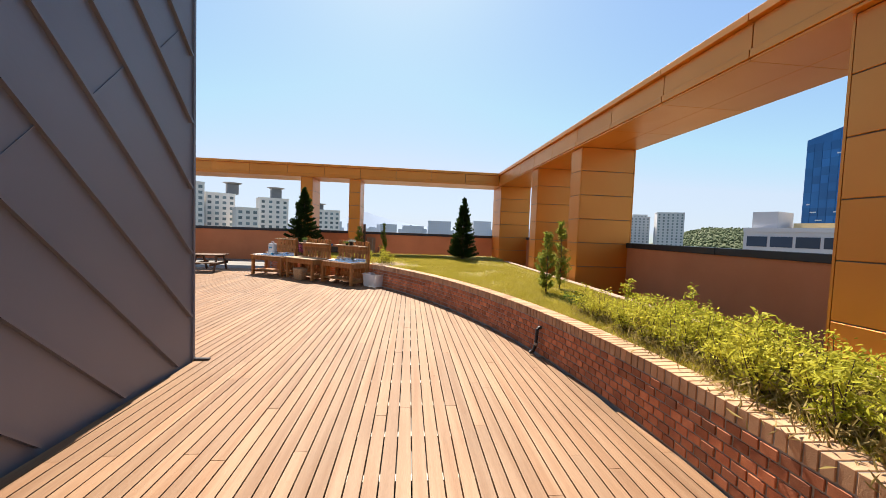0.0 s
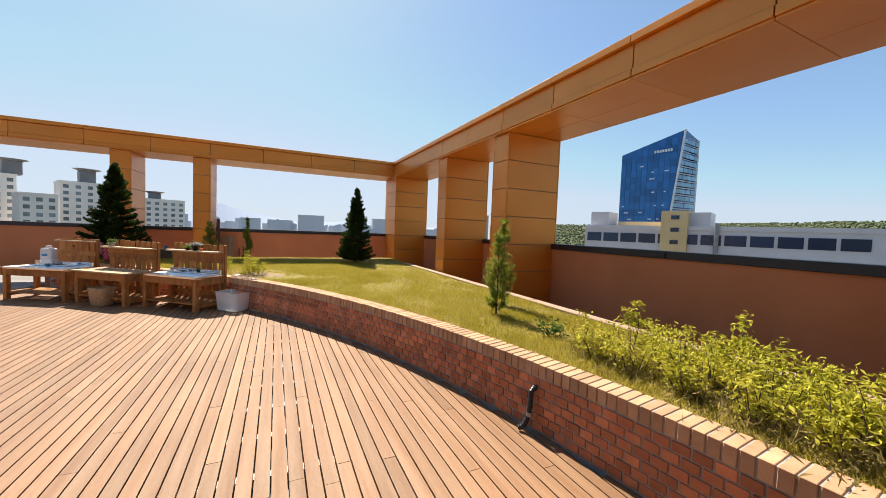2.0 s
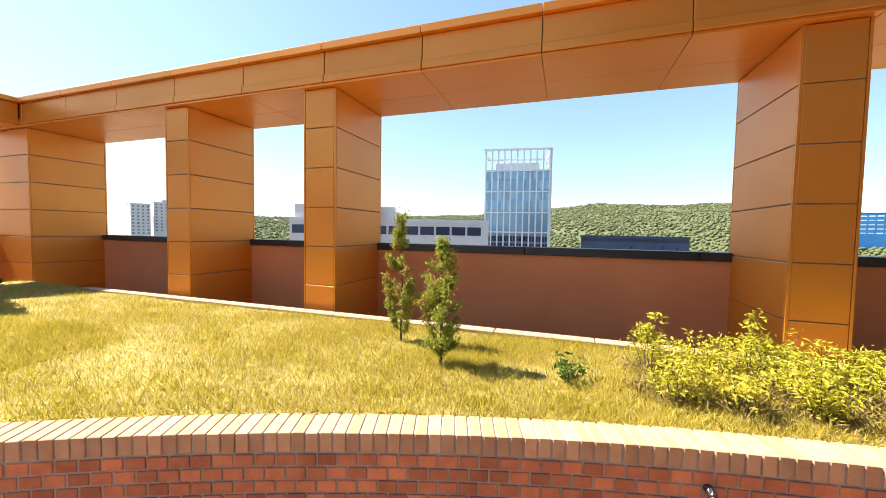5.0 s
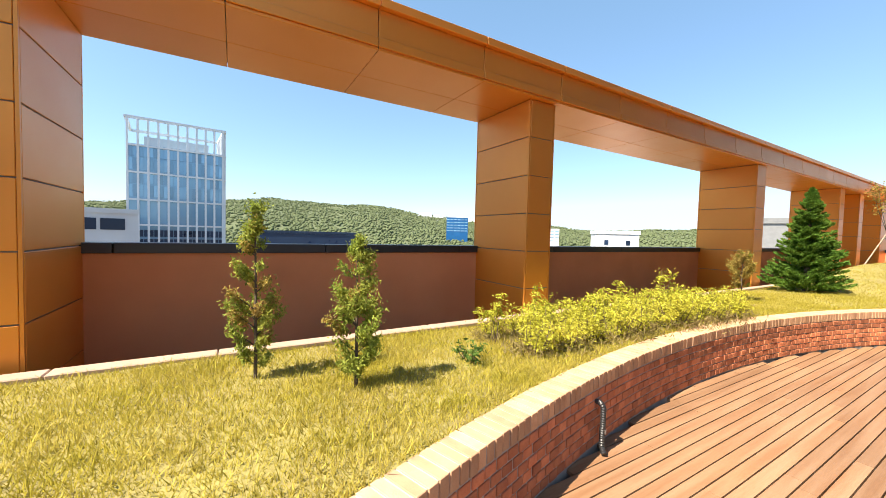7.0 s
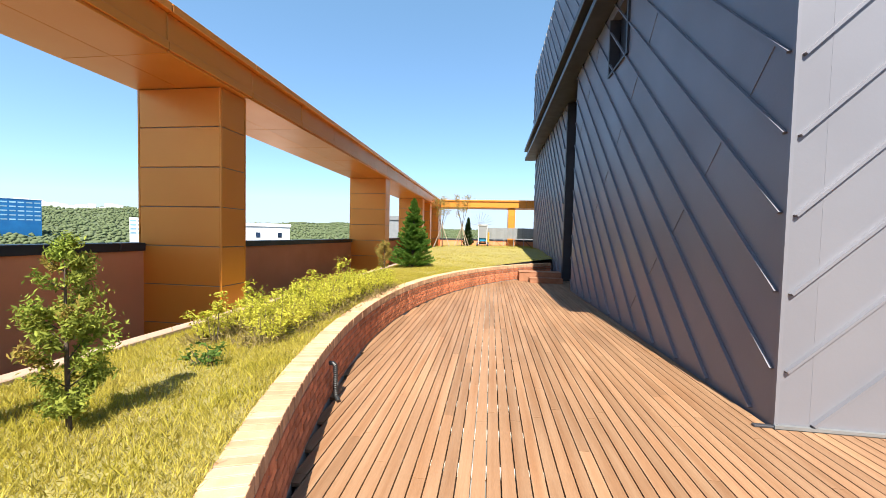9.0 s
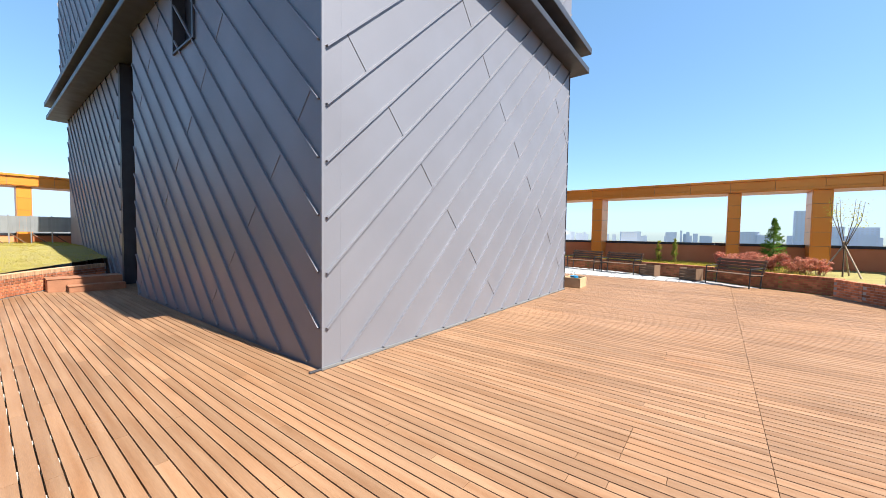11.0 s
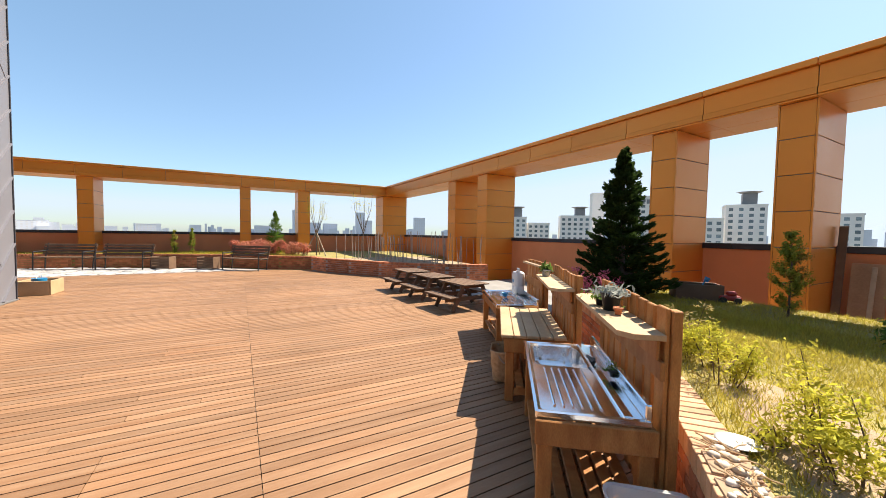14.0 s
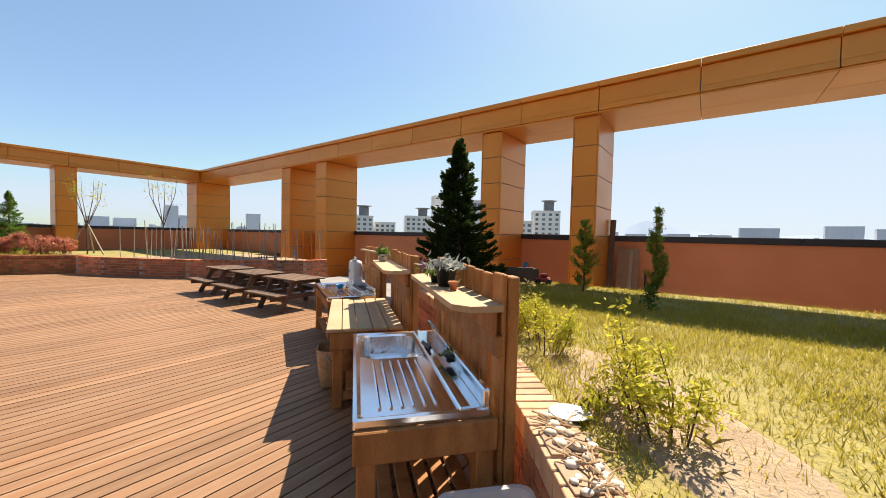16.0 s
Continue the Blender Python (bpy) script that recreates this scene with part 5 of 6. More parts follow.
for i in range(12):
    a = math.pi * (i + 0.5) / 12
    bm = bmesh.new()
    last = Vector((0, 0, 2.25))
    for j in range(1, 5):
        rr = 0.9 * j / 4
        nxt = Vector((rr * math.cos(a), 0.28 * (j / 4) ** 2, 2.25 + rr * math.sin(a) * 0.95))
        rod(bm, last, nxt, 0.009, None, 5)
        last = nxt
    part("rib", bm, PALESTEEL, dish)

# ---- the city round the roof ----
EYE = Vector((-0.5, 6.0, 1.45))
PALEWALL = surface("pale_apartment_wall", (0.78, 0.74, 0.70), (0.70, 0.67, 0.645), 0.2, 0.85)
# Tower grey with some distance haze in the colour; the plant room shares it.
GREYWALL = surface("hazy_grey_wall", (0.56, 0.56, 0.58), (0.50, 0.50, 0.53), 0.1, 0.85)
DARKCROWN = surface("grey_roof_tower", (0.214, 0.214, 0.222), (0.172, 0.172, 0.179), 0.3, 0.8)
WINDOW = surface("apartment_window", (0.110, 0.150, 0.170), (0.180, 0.220, 0.240), 0.5, 0.25, vary=0.4)
# Far walls: bluish distance haze is put into the base colour.
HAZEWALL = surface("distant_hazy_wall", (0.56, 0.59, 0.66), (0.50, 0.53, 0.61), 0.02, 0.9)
BLUEGLASS = surface("blue_curtain_glass", (0.012, 0.095, 0.270), (0.016, 0.130, 0.340), 0.15, 0.18, 0.3, vary=0.25)
PALEGLASS = surface("pale_blue_glass", (0.200, 0.370, 0.520), (0.270, 0.430, 0.560), 0.2, 0.15, 0.3, vary=0.25)
DARKGLASS = surface("dark_glass", (0.009, 0.021, 0.054), (0.014, 0.032, 0.071), 0.3, 0.3, 0.0, vary=0.3)
WHITEFRAME = surface("white_frame", (0.66, 0.67, 0.69), (0.58, 0.595, 0.625), 0.3, 0.6)
OCHRE = surface("ochre_wall", (0.62, 0.47, 0.25), (0.55, 0.41, 0.21), 0.3, 0.85)
LOWWALL = surface("pale_grey_wall", (0.56, 0.555, 0.585), (0.50, 0.495, 0.53), 0.3, 0.85)
WOODS = surface("hillside_woods", (0.068, 0.092, 0.036), (0.098, 0.120, 0.055), 0.05, 0.95, 0, 0, 1, island=0.14)
HILLSOIL = surface("hillside_ground", (0.066, 0.086, 0.036), (0.092, 0.110, 0.052), 0.02, 0.95)
# Mountain tone with the haze of distance mixed in as pale blue.
FARBLUE = surface("far_mountain_in_haze", (0.235, 0.305, 0.425), (0.265, 0.335, 0.445), 0.002, 1.0)
BASE = -45.0


def bearing(az, d, elev=None):
    a = radians(az)
    return Vector((EYE.x + d * math.sin(a), EYE.y + d * math.cos(a), EYE.z + (d * math.tan(radians(elev)) if elev is not None else 0)))


PANES = {}


def pane_mesh(w, h, mat, t=0.12):
    key = (round(w, 2), round(h, 2), mat.name)
    if key not in PANES:
        bm = bmesh.new()
        box(bm, -w / 2, w / 2, -t, 0.02, -h / 2, h / 2)
        PANES[key] = data_of("window", bm, mat)
    return PANES[key]


def block(name, label, az0, az1, elev, d, wall, depth=12.0, turn=0.0, win=None, floor=2.9, bay=3.2, low=-6.0, pane=(1.7, 1.5), crown=None, category="building", group=""):
    """A building that spans two bearings, with its storeys' windows as far down as the parapet lets them be seen."""
    mid = (az0 + az1) / 2
    w = 2 * d * math.tan(radians((az1 - az0) / 2))
    top = EYE.z + d * math.tan(radians(elev))
    p = bearing(mid, d)
    b = thing(name, label, category, pose(p.x, p.y, 0, 0, 0, -mid + turn), group)
    bm = bmesh.new()
    box(bm, -w / 2, w / 2, 0, depth, BASE, top)
    part("wall", bm, wall, b)
    bm = bmesh.new()
    box(bm, -w / 2 - 0.2, w / 2 + 0.2, -0.2, depth + 0.2, top + 0.01, top + 0.7)
    part("roof", bm, wall, b)
    if win:
        n = max(1, int(w / bay))
        z = top - floor * 0.6
        while z > low:
            for i in range(n):
                piece("window", pane_mesh(pane[0], pane[1], win), b, pose(-w / 2 + w * (i + 0.5) / n, -0.003, z))
            for j in range(int(depth / bay)):
                piece("window", pane_mesh(pane[0], pane[1], win), b, pose(w / 2 + 0.003, (j + 0.5) * bay, z, 0, 0, 90))
            z -= floor
    if crown:
        cx_, cw, ch = crown
        bm = bmesh.new()
        box(bm, cx_ - cw / 2, cx_ + cw / 2, 2, 2 + cw, top + 0.71, top + ch)
        part("roof_tower", bm, DARKCROWN, b, "grey rooftop tower")
        bm = bmesh.new()
        bmesh.ops.create_cone(bm, cap_ends=True, segments=8, radius1=cw * 0.5, radius2=cw * 0.95, depth=1.0, matrix=Matrix.Translation((cx_, 2 + cw / 2, top + ch + 0.5)))
        part("crown", bm, DARKCROWN, b, "flared crown on the rooftop tower")
    return b


APT = "pale apartment block with rows of windows"
for az0, az1, el, d, crown, hh in ((-49.6, -47.0, 2.6, 230, (0, 5.5, 6.0), 1), (-46.8, -43.6, 1.7, 240, None, 1), (-42.0, -37.9, 2.8, 235, (3.0, 5.5, 5.0), 1), (-37.8, -36.2, 6.1, 300, None, 0),
                                   (-33.5, -28.8, 5.4, 215, None, 1), (-28.7, -25.2, 4.1, 225, (6.2, 5.5, 6.0), 1), (-25.1, -22.3, 2.3, 205, None, 1), (-22.2, -18.3, 3.9, 230, (1.5, 5.5, 6.0), 1), (-15.0, -10.9, 2.6, 240, (-4, 5.0, 3.6), 1)):
    block("apartment_block", APT + (" and a flared roof tower" if crown else ""), az0, az1, el, d, PALEWALL, 16, 8, WINDOW if hh else None, crown=crown, group="north apartments", category="apartment block")
# dark lettering on the end wall of one block, as plain bars
p = bearing(-31.2, 214.0, 4.5)
bm = bmesh.new()
for i in range(3):
    box(bm, -3.6 + i * 2.6, -1.9 + i * 2.6, -0.1, 0, 0, 2.2)
solid("wall_sign", bm, DARKCROWN, "dark sign letters on an apartment wall", "sign", m=pose(p.x, p.y, p.z, 0, 0, 35))
for az0, az1, el, d in ((30.4, 32.3, 2.8, 420), (32.6, 35.6, 3.1, 430), (36.4, 39.6, 3.7, 420), (33.4, 35.2, 3.4, 480)):
    block("tower_block", "hazy grey tower block in the distance", az0, az1, el, d, GREYWALL, 18, 10, WINDOW, 3.0, 3.4, -4, (1.4, 1.5), group="north-east towers", category="apartment block")
for az0, az1, el in ((-81.2, -79.2, 1.3), (-78.8, -76.8, 1.2), (-74.0, -72.7, 3.0), (-72.6, -71.6, 1.8), (-65.0, -63.3, 2.4), (-83.0, -82.0, 3.1), (-110.5, -108.0, 0.7), (-88.0, -86.0, 0.7), (-101.0, -99.0, 0.6), (3.0, 6.6, 1.7), (10.2, 13.0, 1.9), (13.8, 16.0, 1.6), (-4.5, -2.0, 0.9), (-9.5, -7.0, 0.8), (-1.0, 2.0, 0.8), (17.5, 19.5, 1.0)):
    block("far_tower", "distant tower coloured pale with haze", az0, az1, el, 950, HAZEWALL, 30, 6, GREYWALL, 4.0, 5.5, -2, (2.6, 2.2), group="distant towers", category="building")
# low skyline all round, too small to tell apart
g = np.random.default_rng(44)
bm = bmesh.new()
for i in range(420):
    az = g.uniform(-130, 25) if i % 3 else g.uniform(112, 135)
    d = g.uniform(900, 2200)
    el = abs(g.normal(0, 0.35)) + 0.05 + (1.7 if i % 3 == 0 else 0)
    p = bearing(az, d)
    w = g.uniform(8, 24)
    box(bm, -w / 2, w / 2, -10, 10, BASE, EYE.z + d * math.tan(radians(el)), pose(p.x, p.y, 0, 0, 0, -az))
solid("skyline", bm, HAZEWALL, "low skyline of distant housing with haze in its colour", "skyline", "stuff")

# blue glass tower with a slanting roof
bt = bearing(55.4, 130)
blue = thing("office_tower", "tall blue glass office tower with a slanting roof", "office tower", pose(bt.x, bt.y, 0.55, 0, 0, -55.1 - 24) @ Matrix.Diagonal((0.62, 0.62, 0.62, 1)))


def lean(z):
    """The front face's right edge, which leans out towards the top."""
    return 10.6 + 4.4 * max(0.0, min(1.0, (z - 14.0) / 40.5))


bm = bmesh.new()
tiers = [[bm.verts.new(v) for v in ((-15, 0, z0), (lean(z1), 0, z1), (15.0, 16, z2), (-15, 16, z0))] for z0, z1, z2 in ((-74, -74, -74), (14, 14, 14), (46.5, 54.5, 52.0))]
for lo, hi in zip(tiers, tiers[1:]):
    for i in range(4):
        bm.faces.new((lo[i], lo[(i + 1) % 4], hi[(i + 1) % 4], hi[i]))
bm.faces.new(tiers[-1])
part("body", bm, BLUEGLASS, blue)
for r_ in range(15):
    z = 2.0 + 3.4 * r_
    for c_ in range(11):
        x_ = -13.6 + 2.7 * c_
        if z + 1.6 < 46.5 + 8 * (x_ + 13) / 30 and x_ + 1.3 < lean(z - 1.6):
            piece("glass_pane", pane_mesh(2.5, 3.2, BLUEGLASS, 0.1), blue, pose(x_, -0.03, z))
    e, far = Vector((lean(z), 0, z)), Vector((15.0, 16.0, z))
    wide = (far - e).length
    turn = math.degrees(math.atan2(far.y - e.y, far.x - e.x))
    for c_ in range(4):
        c = e.lerp(far, (c_ + 0.5) / 4)
        piece("glass_pane", pane_mesh(round(wide / 4 - 0.3, 1), 2.0, PALEGLASS, 0.1), blue, pose(c.x + 0.06, c.y - 0.02, z, 0, 0, turn))
    bm = bmesh.new()
    rod(bm, (e.x + 0.1, 0.1, z + 1.7), (15.1, 15.9, z + 1.7), 0.28 if r_ < 11 else 0.12, None, 4)
    part("floor_band", bm, WHITEFRAME, blue)
for pts in (((lean(-74), 0, -74), (lean(14), 0, 14)), ((lean(14), 0, 14), (lean(54.5), 0, 54.5)), ((15, 16, -74), (15, 16, 52))):
    bm = bmesh.new()
    rod(bm, *pts, 0.5, None, 6)
    part("fin", bm, WHITEFRAME, blue, "white edge fin")
gb = np.random.default_rng(21)
for i in range(16):
    piece("open_window", pane_mesh(1.1 + 0.5 * (i % 3), 0.5, WHITEFRAME, 0.1), blue, pose(gb.uniform(-13, 8), -0.06, 1.9 + 3.4 * gb.integers(1, 12)))
bm = bmesh.new()
for i in range(7):
    box(bm, 1.5 + i * 1.25, 2.4 + i * 1.25, -0.2, -0.06, 45.2, 46.5)
part("sign", bm, WHITEFRAME, blue, "small white sign letters")

# low pale building with blue windows in front of it
p = bearing(63, 64.6)
low = thing("low_building", "long pale low building with blue window bands", "building", pose(p.x, p.y, 0.46, 0, 0, -69) @ Matrix.Diagonal((0.68, 0.68, 0.68, 1)))
bm = bmesh.new()
box(bm, -26, 26, 0, 20, -67.5, 4.6)
part("wall", bm, LOWWALL, low)
bm = bmesh.new()
box(bm, -26, 26, -0.3, 0.0, 4.0, 4.9)
part("parapet", bm, LOWWALL, low)
for i in range(12):
    piece("window", pane_mesh(3.6, 2.2, DARKGLASS), low, pose(-23.5 + 4.15 * i, -0.003, 1.9))
for x0, x1, y0, y1, z1, mt in ((-25, -20.5, 1, 8, 8.4, LOWWALL), (-8, -2.8, -1.2, 6, 8.3, OCHRE), (-2.79, 1.0, 1, 8, 8.0, LOWWALL), (-19, -8.5, 4, 9, 6.0, OCHRE)):
    bm = bmesh.new()
    box(bm, x0, x1, y0, y1, -67.5, z1)
    part("roof_house", bm, mt, low)
for z in (1.2, 4.0, 6.8):
    piece("window", pane_mesh(1.6, 0.9, DARKGLASS), low, pose(-5.2, -1.203, z))
bm = bmesh.new()
rod(bm, (2.4, -0.6, -10), (2.4, -0.6, 5.6), 0.45, None, 12)
part("flue", bm, PALESTEEL, low, "silver flue pipe")

# pale glass tower with an open frame on top
ct = bearing(82.9, 90)
cube = thing("glass_office", "white framed glass office with an open roof frame", "office building", pose(ct.x, ct.y, 0.34, 0, 0, -82.9) @ Matrix.Diagonal((0.763, 0.763, 0.763, 1)))
W, TOPZ, ROOFZ = 20.0, 28.6, 24.2
bm = bmesh.new()
box(bm, -W / 2, W / 2, 0, 16, -60.0, ROOFZ - 2.2)
part("body", bm, PALEGLASS, cube)
bm = bmesh.new()
box(bm, -W / 2 + 3, W / 2 - 3, 4, 12, ROOFZ - 2.19, ROOFZ + 0.6)
part("plant_room", bm, GREYWALL, cube)
for i in range(11):
    x_ = -W / 2 + W * i / 10
    bm = bmesh.new()
    box(bm, x_ - 0.22, x_ + 0.22, -0.7, -0.03, -12, TOPZ)
    part("fin", bm, WHITEFRAME, cube)
for i in range(9):
    bm = bmesh.new()
    y_ = 16.0 * i / 8
    box(bm, W / 2 + 0.03, W / 2 + 0.7, y_ - 0.2, y_ + 0.2, -12, TOPZ)
    part("fin", bm, WHITEFRAME, cube)
for z, h in ((TOPZ, 0.6), (ROOFZ - 2.4, 0.4), (15.2, 0.4), (8.5, 0.4), (2.2, 0.4)):
    for x0, x1, y0, y1 in ((-W / 2, W / 2, -0.75, -0.02), (W / 2 + 0.02, W / 2 + 0.75, -0.75, 16)) + (((-W / 2, W / 2, 15.6, 16.2), (-W / 2 - 0.6, -W / 2, -0.75, 16)) if z == TOPZ else ()):
        bm = bmesh.new()
        box(bm, x0, x1, y0, y1, z - h, z)
        part("band", bm, WHITEFRAME, cube)
for r_, mt in ((0, DARKGLASS), (1, DARKGLASS), (3, PALEGLASS), (4, PALEGLASS), (5, PALEGLASS), (6, PALEGLASS)):
    for i in range(20):
        piece("glass_pane", pane_mesh(0.86, 2.9 if r_ > 1 else 1.7, mt, 0.3), cube, pose(-W / 2 + W * (i + 0.5) / 20, -0.005, (-2.4 + 2.3 * r_) if r_ < 2 else 0.6 + 3.3 * r_))

# other things that show over the parapet
block("office_block", "small blue glass block on the far hillside", 120.6, 124.0, 2.7, 520, BLUEGLASS, 20, 0, PALEGLASS, 4, 5, 6, (4.0, 1.2), category="building")
block("white_house", "white flat-roofed house with small windows", 142.6, 148.4, 0.75, 85, WHITEFRAME, 8, 10, DARKGLASS, 3.0, 3.4, -1.5, (0.8, 1.0), category="house")
block("long_shed", "long low blue-grey roof over the parapet", 92.5, 106.0, -0.35, 120, DARKGLASS, 20, 0, None, category="shed")
block("louvred_block", "pale striped louvred block beyond the wall", 157.5, 166.0, 2.4, 60, PALESTEEL, 12, 0, None, category="building")
block("sheet_building", "pale metal clad building beyond the south parapet", -180.5, -172.0, 0.5, 70, PALESTEEL, 12, 0, None, category="building")

block("long_building", "long white building with window bands below the hills", 131.0, 138.0, 1.25, 420, WHITEFRAME, 20, 0, PALEGLASS, 3.6, 5.0, -3, (4.2, 1.3), category="building")

# wooded hills
RIDGE = [(37, 0.5), (42, 1.8), (52, 1.7), (65, 2.4), (75, 2.7), (84, 3.6), (89, 4.0), (95, 4.6), (103, 4.1), (110, 4.35), (116, 3.2), (126, 2.2), (131, 2.6), (137, 1.6), (143, 1.0), (156, 1.5), (172, 1.0), (186, 0.7)]
ra, rh = np.array([r_[0] for r_ in RIDGE]), np.array([r_[1] for r_ in RIDGE])
V, F, CEN = [], [], []
NA, ND = 220, 18
for i in range(NA + 1):
    az = 37 + 151 * i / NA
    el = float(np.interp(az, ra, rh))
    for j in range(ND + 1):
        s = j / ND
        d = 380 + 720 * s
        zt = EYE.z + 1100 * math.tan(radians(el)) * 0.985
        z = -30 + (zt + 30) * (s ** 0.8) + 5 * noise.noise(Vector((az * 0.25, s * 6, 0))) * min(1, s * 3)
        p = bearing(az, d)
        V.append((p.x, p.y, z))
for i in range(NA):
    for j in range(ND):
        a = i * (ND + 1) + j
        F.append((a, a + 1, a + ND + 2, a + ND + 1))
hill = thing("wooded_hill", "green wooded hills beyond the city", "hill", kind="structure")
ob = new("slope", mesh_np("slope", np.array(V), np.array(F), HILLSOIL))
ob.parent = hill
V = np.array(V)
g = np.random.default_rng(55)
bm = bmesh.new()
bmesh.ops.create_icosphere(bm, subdivisions=1, radius=1.0)
base_v = np.array([v.co for v in bm.verts])
base_f = np.array([[v.index for v in f.verts] for f in bm.faces])
bm.free()
nC = 38000
pick = g.integers(0, NA, nC) * (ND + 1) + g.integers(0, ND, nC)
along, across = g.uniform(0, 1, (nC, 1)), g.uniform(0, 1, (nC, 1))
cen = V[pick] + (V[pick + 1] - V[pick]) * along + (V[pick + ND + 1] - V[pick]) * across + g.normal(0, (3, 3, 0.6), (nC, 3))
rad = g.uniform(1.1, 2.7, (nC, 1, 1)) * np.array([1, 1, 0.8])
vv = (base_v[None] * rad * g.uniform(0.75, 1.25, (nC, len(base_v), 1)) + cen[:, None] + [0, 0, 1.5]).reshape(-1, 3)
ff = (base_f[None] + (np.arange(nC) * len(base_v))[:, None, None]).reshape(-1, 3)
ob = new("woods", mesh_np("woods", vv, ff, WOODS))
ob.parent = hill
tagged(ob, kind="stuff")
bm = bmesh.new()
for i in range(90):
    az = g.uniform(116, 131)
    el = float(np.interp(az, ra, rh)) + g.uniform(-0.6, 0.4)
    p = bearing(az, 1000)
    w = g.uniform(7, 18)
    box(bm, -w / 2, w / 2, -6, 6, -40, EYE.z + 1000 * math.tan(radians(el)), pose(p.x, p.y, 0, 0, 0, -az))
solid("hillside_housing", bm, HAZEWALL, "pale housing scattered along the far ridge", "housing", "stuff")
# pale mountains far off to the north, their haze put into the colour
V, F = [], []
MR = [(-16, 0.0), (-12, 0.7), (-9, 2.0), (-7, 2.75), (-5, 2.1), (-2, 1.5), (0, 1.1), (4, 0.6), (9, 1.0), (14, 0.7), (20, 0.4), (26, 0.9), (34, 0.2)]
ma, mh = [r_[0] for r_ in MR], [r_[1] for r_ in MR]
for i in range(121):
    az = -16 + 50 * i / 120
    el = float(np.interp(az, ma, mh)) + 0.06 * noise.noise(Vector((az * 1.3, 0, 0)))
    for d, e_ in ((3600, -0.9), (4100, el)):
        p = bearing(az, d, e_)
        V.append(p)
for i in range(120):
    F.append((2 * i, 2 * i + 2, 2 * i + 3, 2 * i + 1))
tagged(new("backdrop", mesh_np("backdrop", np.array(V), np.array(F), FARBLUE)), "far mountains coloured pale blue with haze", "mountain", kind="structure")

# ---- deck: joists, then boards ----
SECTIONS = [thing("deck", "weathered reddish hardwood deck of narrow boards", "deck", kind="structure") for _ in range(4)]
deck = SECTIONS[0]
PITCH, WIDE = 0.0925, 0.086


def spans(x):
    """The stretches of y that a board at x covers."""
    c = R * R - (x - CX) ** 2
    if c <= 0.01:
        return []
    half = math.sqrt(c)
    lo, hi = CY - half + 0.012, min(CY + half - 0.012, 13.42 if x > -9.7 else 99)
    if x < -14.45:
        hi = min(hi, 11.2 + (x + 14.45) * 1.9)
    elif x < -9.7:
        for (ax, ay), (bx_, by_) in zip(NWP, NWP[1:]):
            if ax <= x <= bx_:
                hi = min(hi, ay + (by_ - ay) * (x - ax) / (bx_ - ax) - 0.06)
    if x > BX + 0.03:
        return [(max(lo, -6.0), hi)]
    if x > BW - 0.1:
        return [(BY + 0.035, hi), (-4.8, BS - 0.01)] if x > -4.9 else [(BY + 0.035, hi)]
    return [(-4.0, hi)]


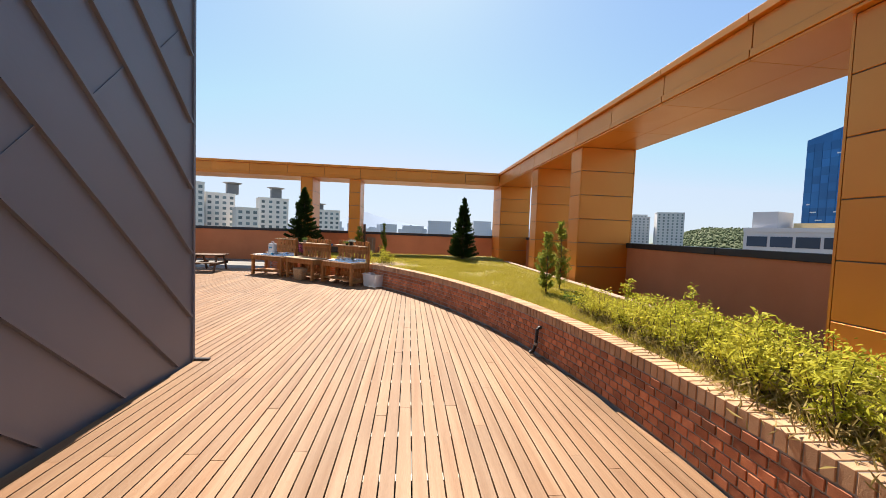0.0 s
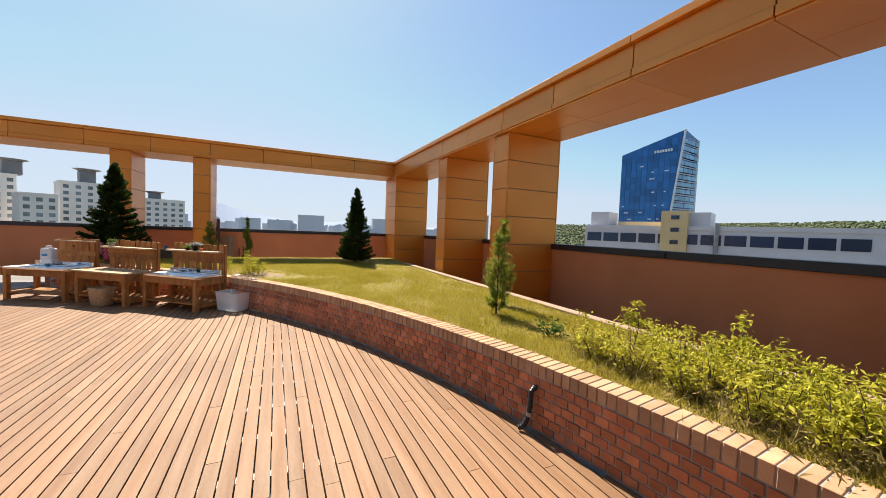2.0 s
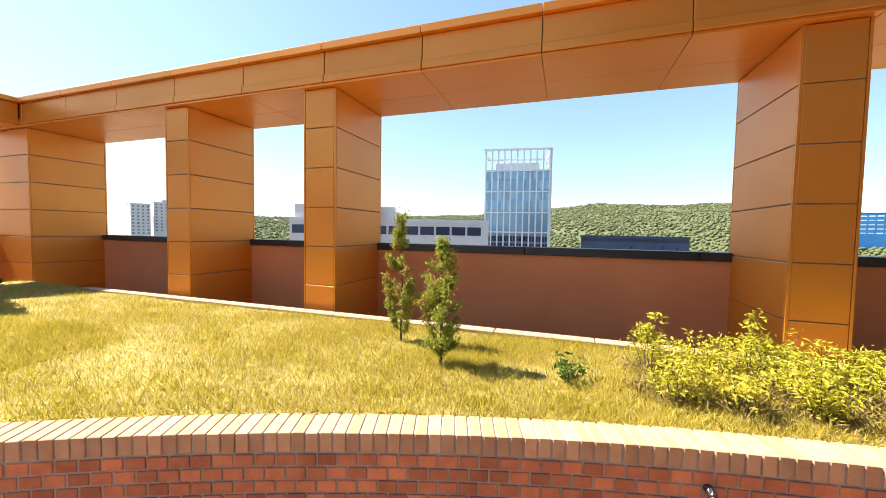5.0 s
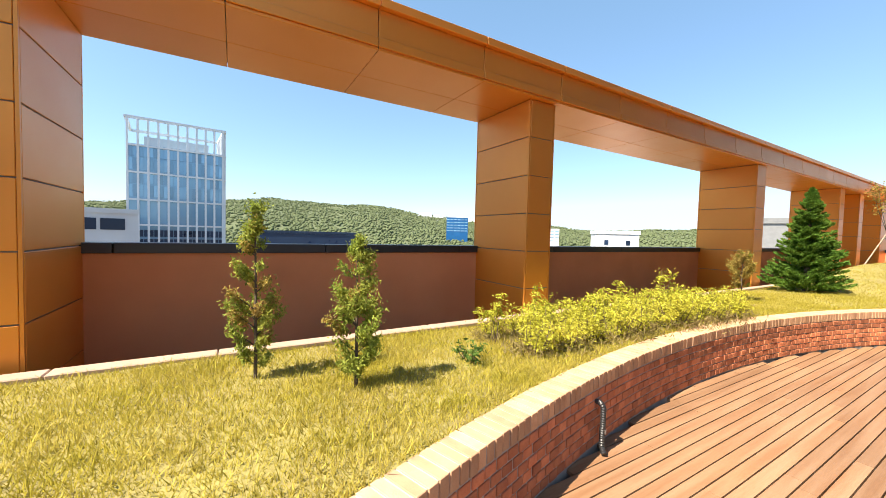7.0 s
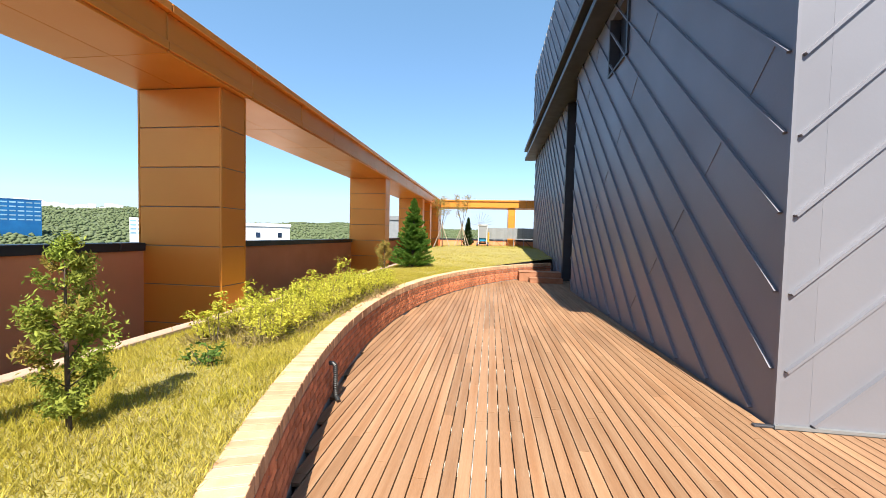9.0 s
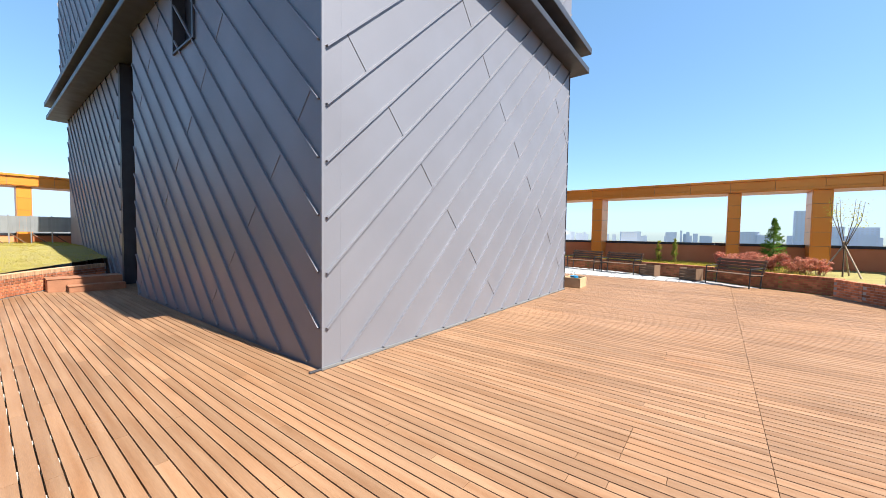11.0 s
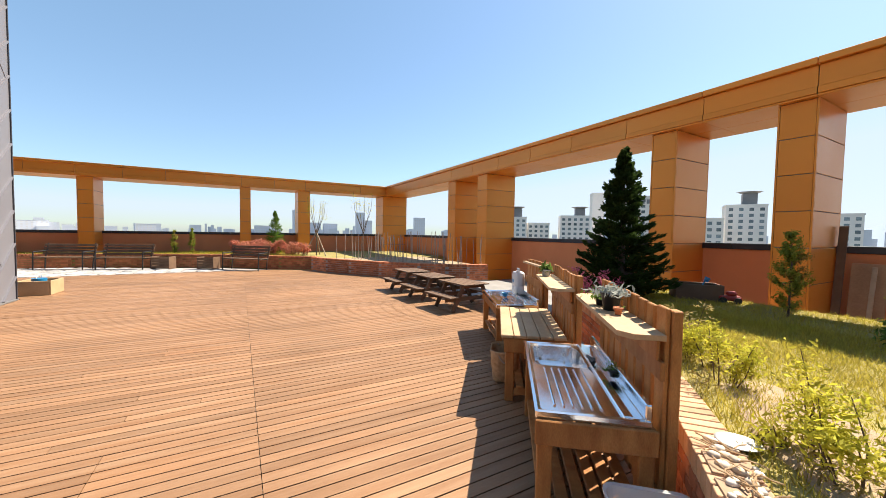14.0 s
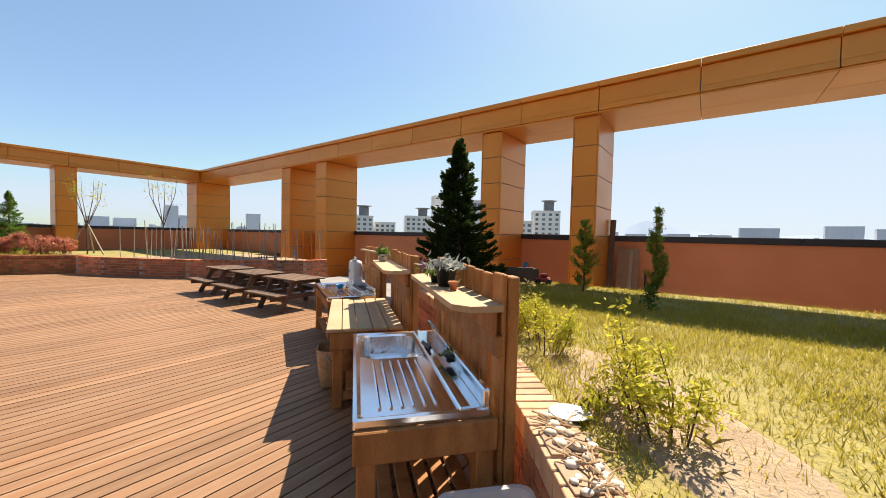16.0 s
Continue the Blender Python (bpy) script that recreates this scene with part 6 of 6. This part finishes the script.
bm = bmesh.new()
for k in range(44):
    y = -6.2 + 0.45 * k
    c = R * R - (y - CY) ** 2
    if c > 0:
        box(bm, -15.0, CX + math.sqrt(c) - 0.03, y - 0.03, y + 0.03, -0.085, -0.0275)
tagged(part("joists", bm, JOIST, deck, "pale galvanised joists under the boards"), kind="stuff")
bm = bmesh.new()
box(bm, -WIDE / 2, WIDE / 2, 0, 1, -0.025, 0)
for v in bm.verts:
    if v.co.z > -0.01:
        v.co.x *= 0.965
board_me = data_of("deck_board", bm, DECK)
rng = random.Random(4)
x = 1.39
while x > -15.0:
    for lo, hi in spans(x):
        cuts = [lo]
        while cuts[-1] < hi - 0.05:
            y = cuts[-1] + rng.choice((2.4, 3.0, 3.6))
            if cuts[-1] < 8.9 and y > 8.2:
                y = 8.96
            if cuts[-1] == lo and y < 8.0:
                y = lo + rng.uniform(0.8, 3.6)
            cuts.append(min(y, hi))
        for a, b in zip(cuts, cuts[1:]):
            if b - a < 0.02:
                continue
            z = rng.uniform(-0.0015, 0.0)
            sec = SECTIONS[(0 if b > 8.97 else 1) if x > BX else (2 if b > 8.97 else 3)]
            ob = piece("deck_board", board_me, sec, pose(x, a + 0.002, z))
            ob.scale = (1, b - a - 0.004, 1)
    x -= PITCH
# ---- bricks of the curved planter wall ----
bm = bmesh.new()
box(bm, 0, 0.19, -0.0445, 0.0445, 0, 0.057, bevel=0.003)
header_me = data_of("brick", bm, BRICK)
bm = bmesh.new()
box(bm, 0, 0.19, -0.0285, 0.0285, 0, 0.098, bevel=0.003)
rowlock_me = data_of("cap_brick", bm, BRICKCAP)
hv = np.array([v.co for v in header_me.vertices])
hp = [tuple(p.vertices) for p in header_me.polygons]
rv = np.array([v.co for v in rowlock_me.vertices])
rp = [tuple(p.vertices) for p in rowlock_me.polygons]


def lay(name, me, vv, pp, z, step, shift, stretch_of_y, material):
    V, F = [], []
    n = int((TH1 - TH0) * R / step)
    for i in range(n):
        th = TH0 + (i + 0.5 + shift) * step / R
        p = on_circle(th, R + rng.uniform(-0.003, 0.003), z)
        m = Matrix.Translation(p) @ pose(0, 0, 0, 0, 0, math.degrees(th) + rng.uniform(-0.6, 0.6))
        if stretch_of_y[0] < p.y < stretch_of_y[1]:
            piece(name, me, planter, m)
        else:
            k = len(V)
            V += [m @ Vector(v) for v in vv]
            F += [tuple(k + i_ for i_ in f) for f in pp]
    me2 = bpy.data.meshes.new(name + "_run")
    me2.from_pydata(V, [], F)
    me2.materials.append(material)
    ob = new("brick_run", me2)
    ob.parent = planter
    tagged(ob, kind="stuff")


for course in range(6):
    lay("brick", header_me, hv, hp, 0.018 + 0.067 * course, 0.1, 0.5 * (course % 2), (4.0, 8.6), BRICK)
lay("cap_brick", rowlock_me, rv, rp, CAPZ - 0.098, 0.067, 0.0, (2.0, 11.5), BRICKCAP)
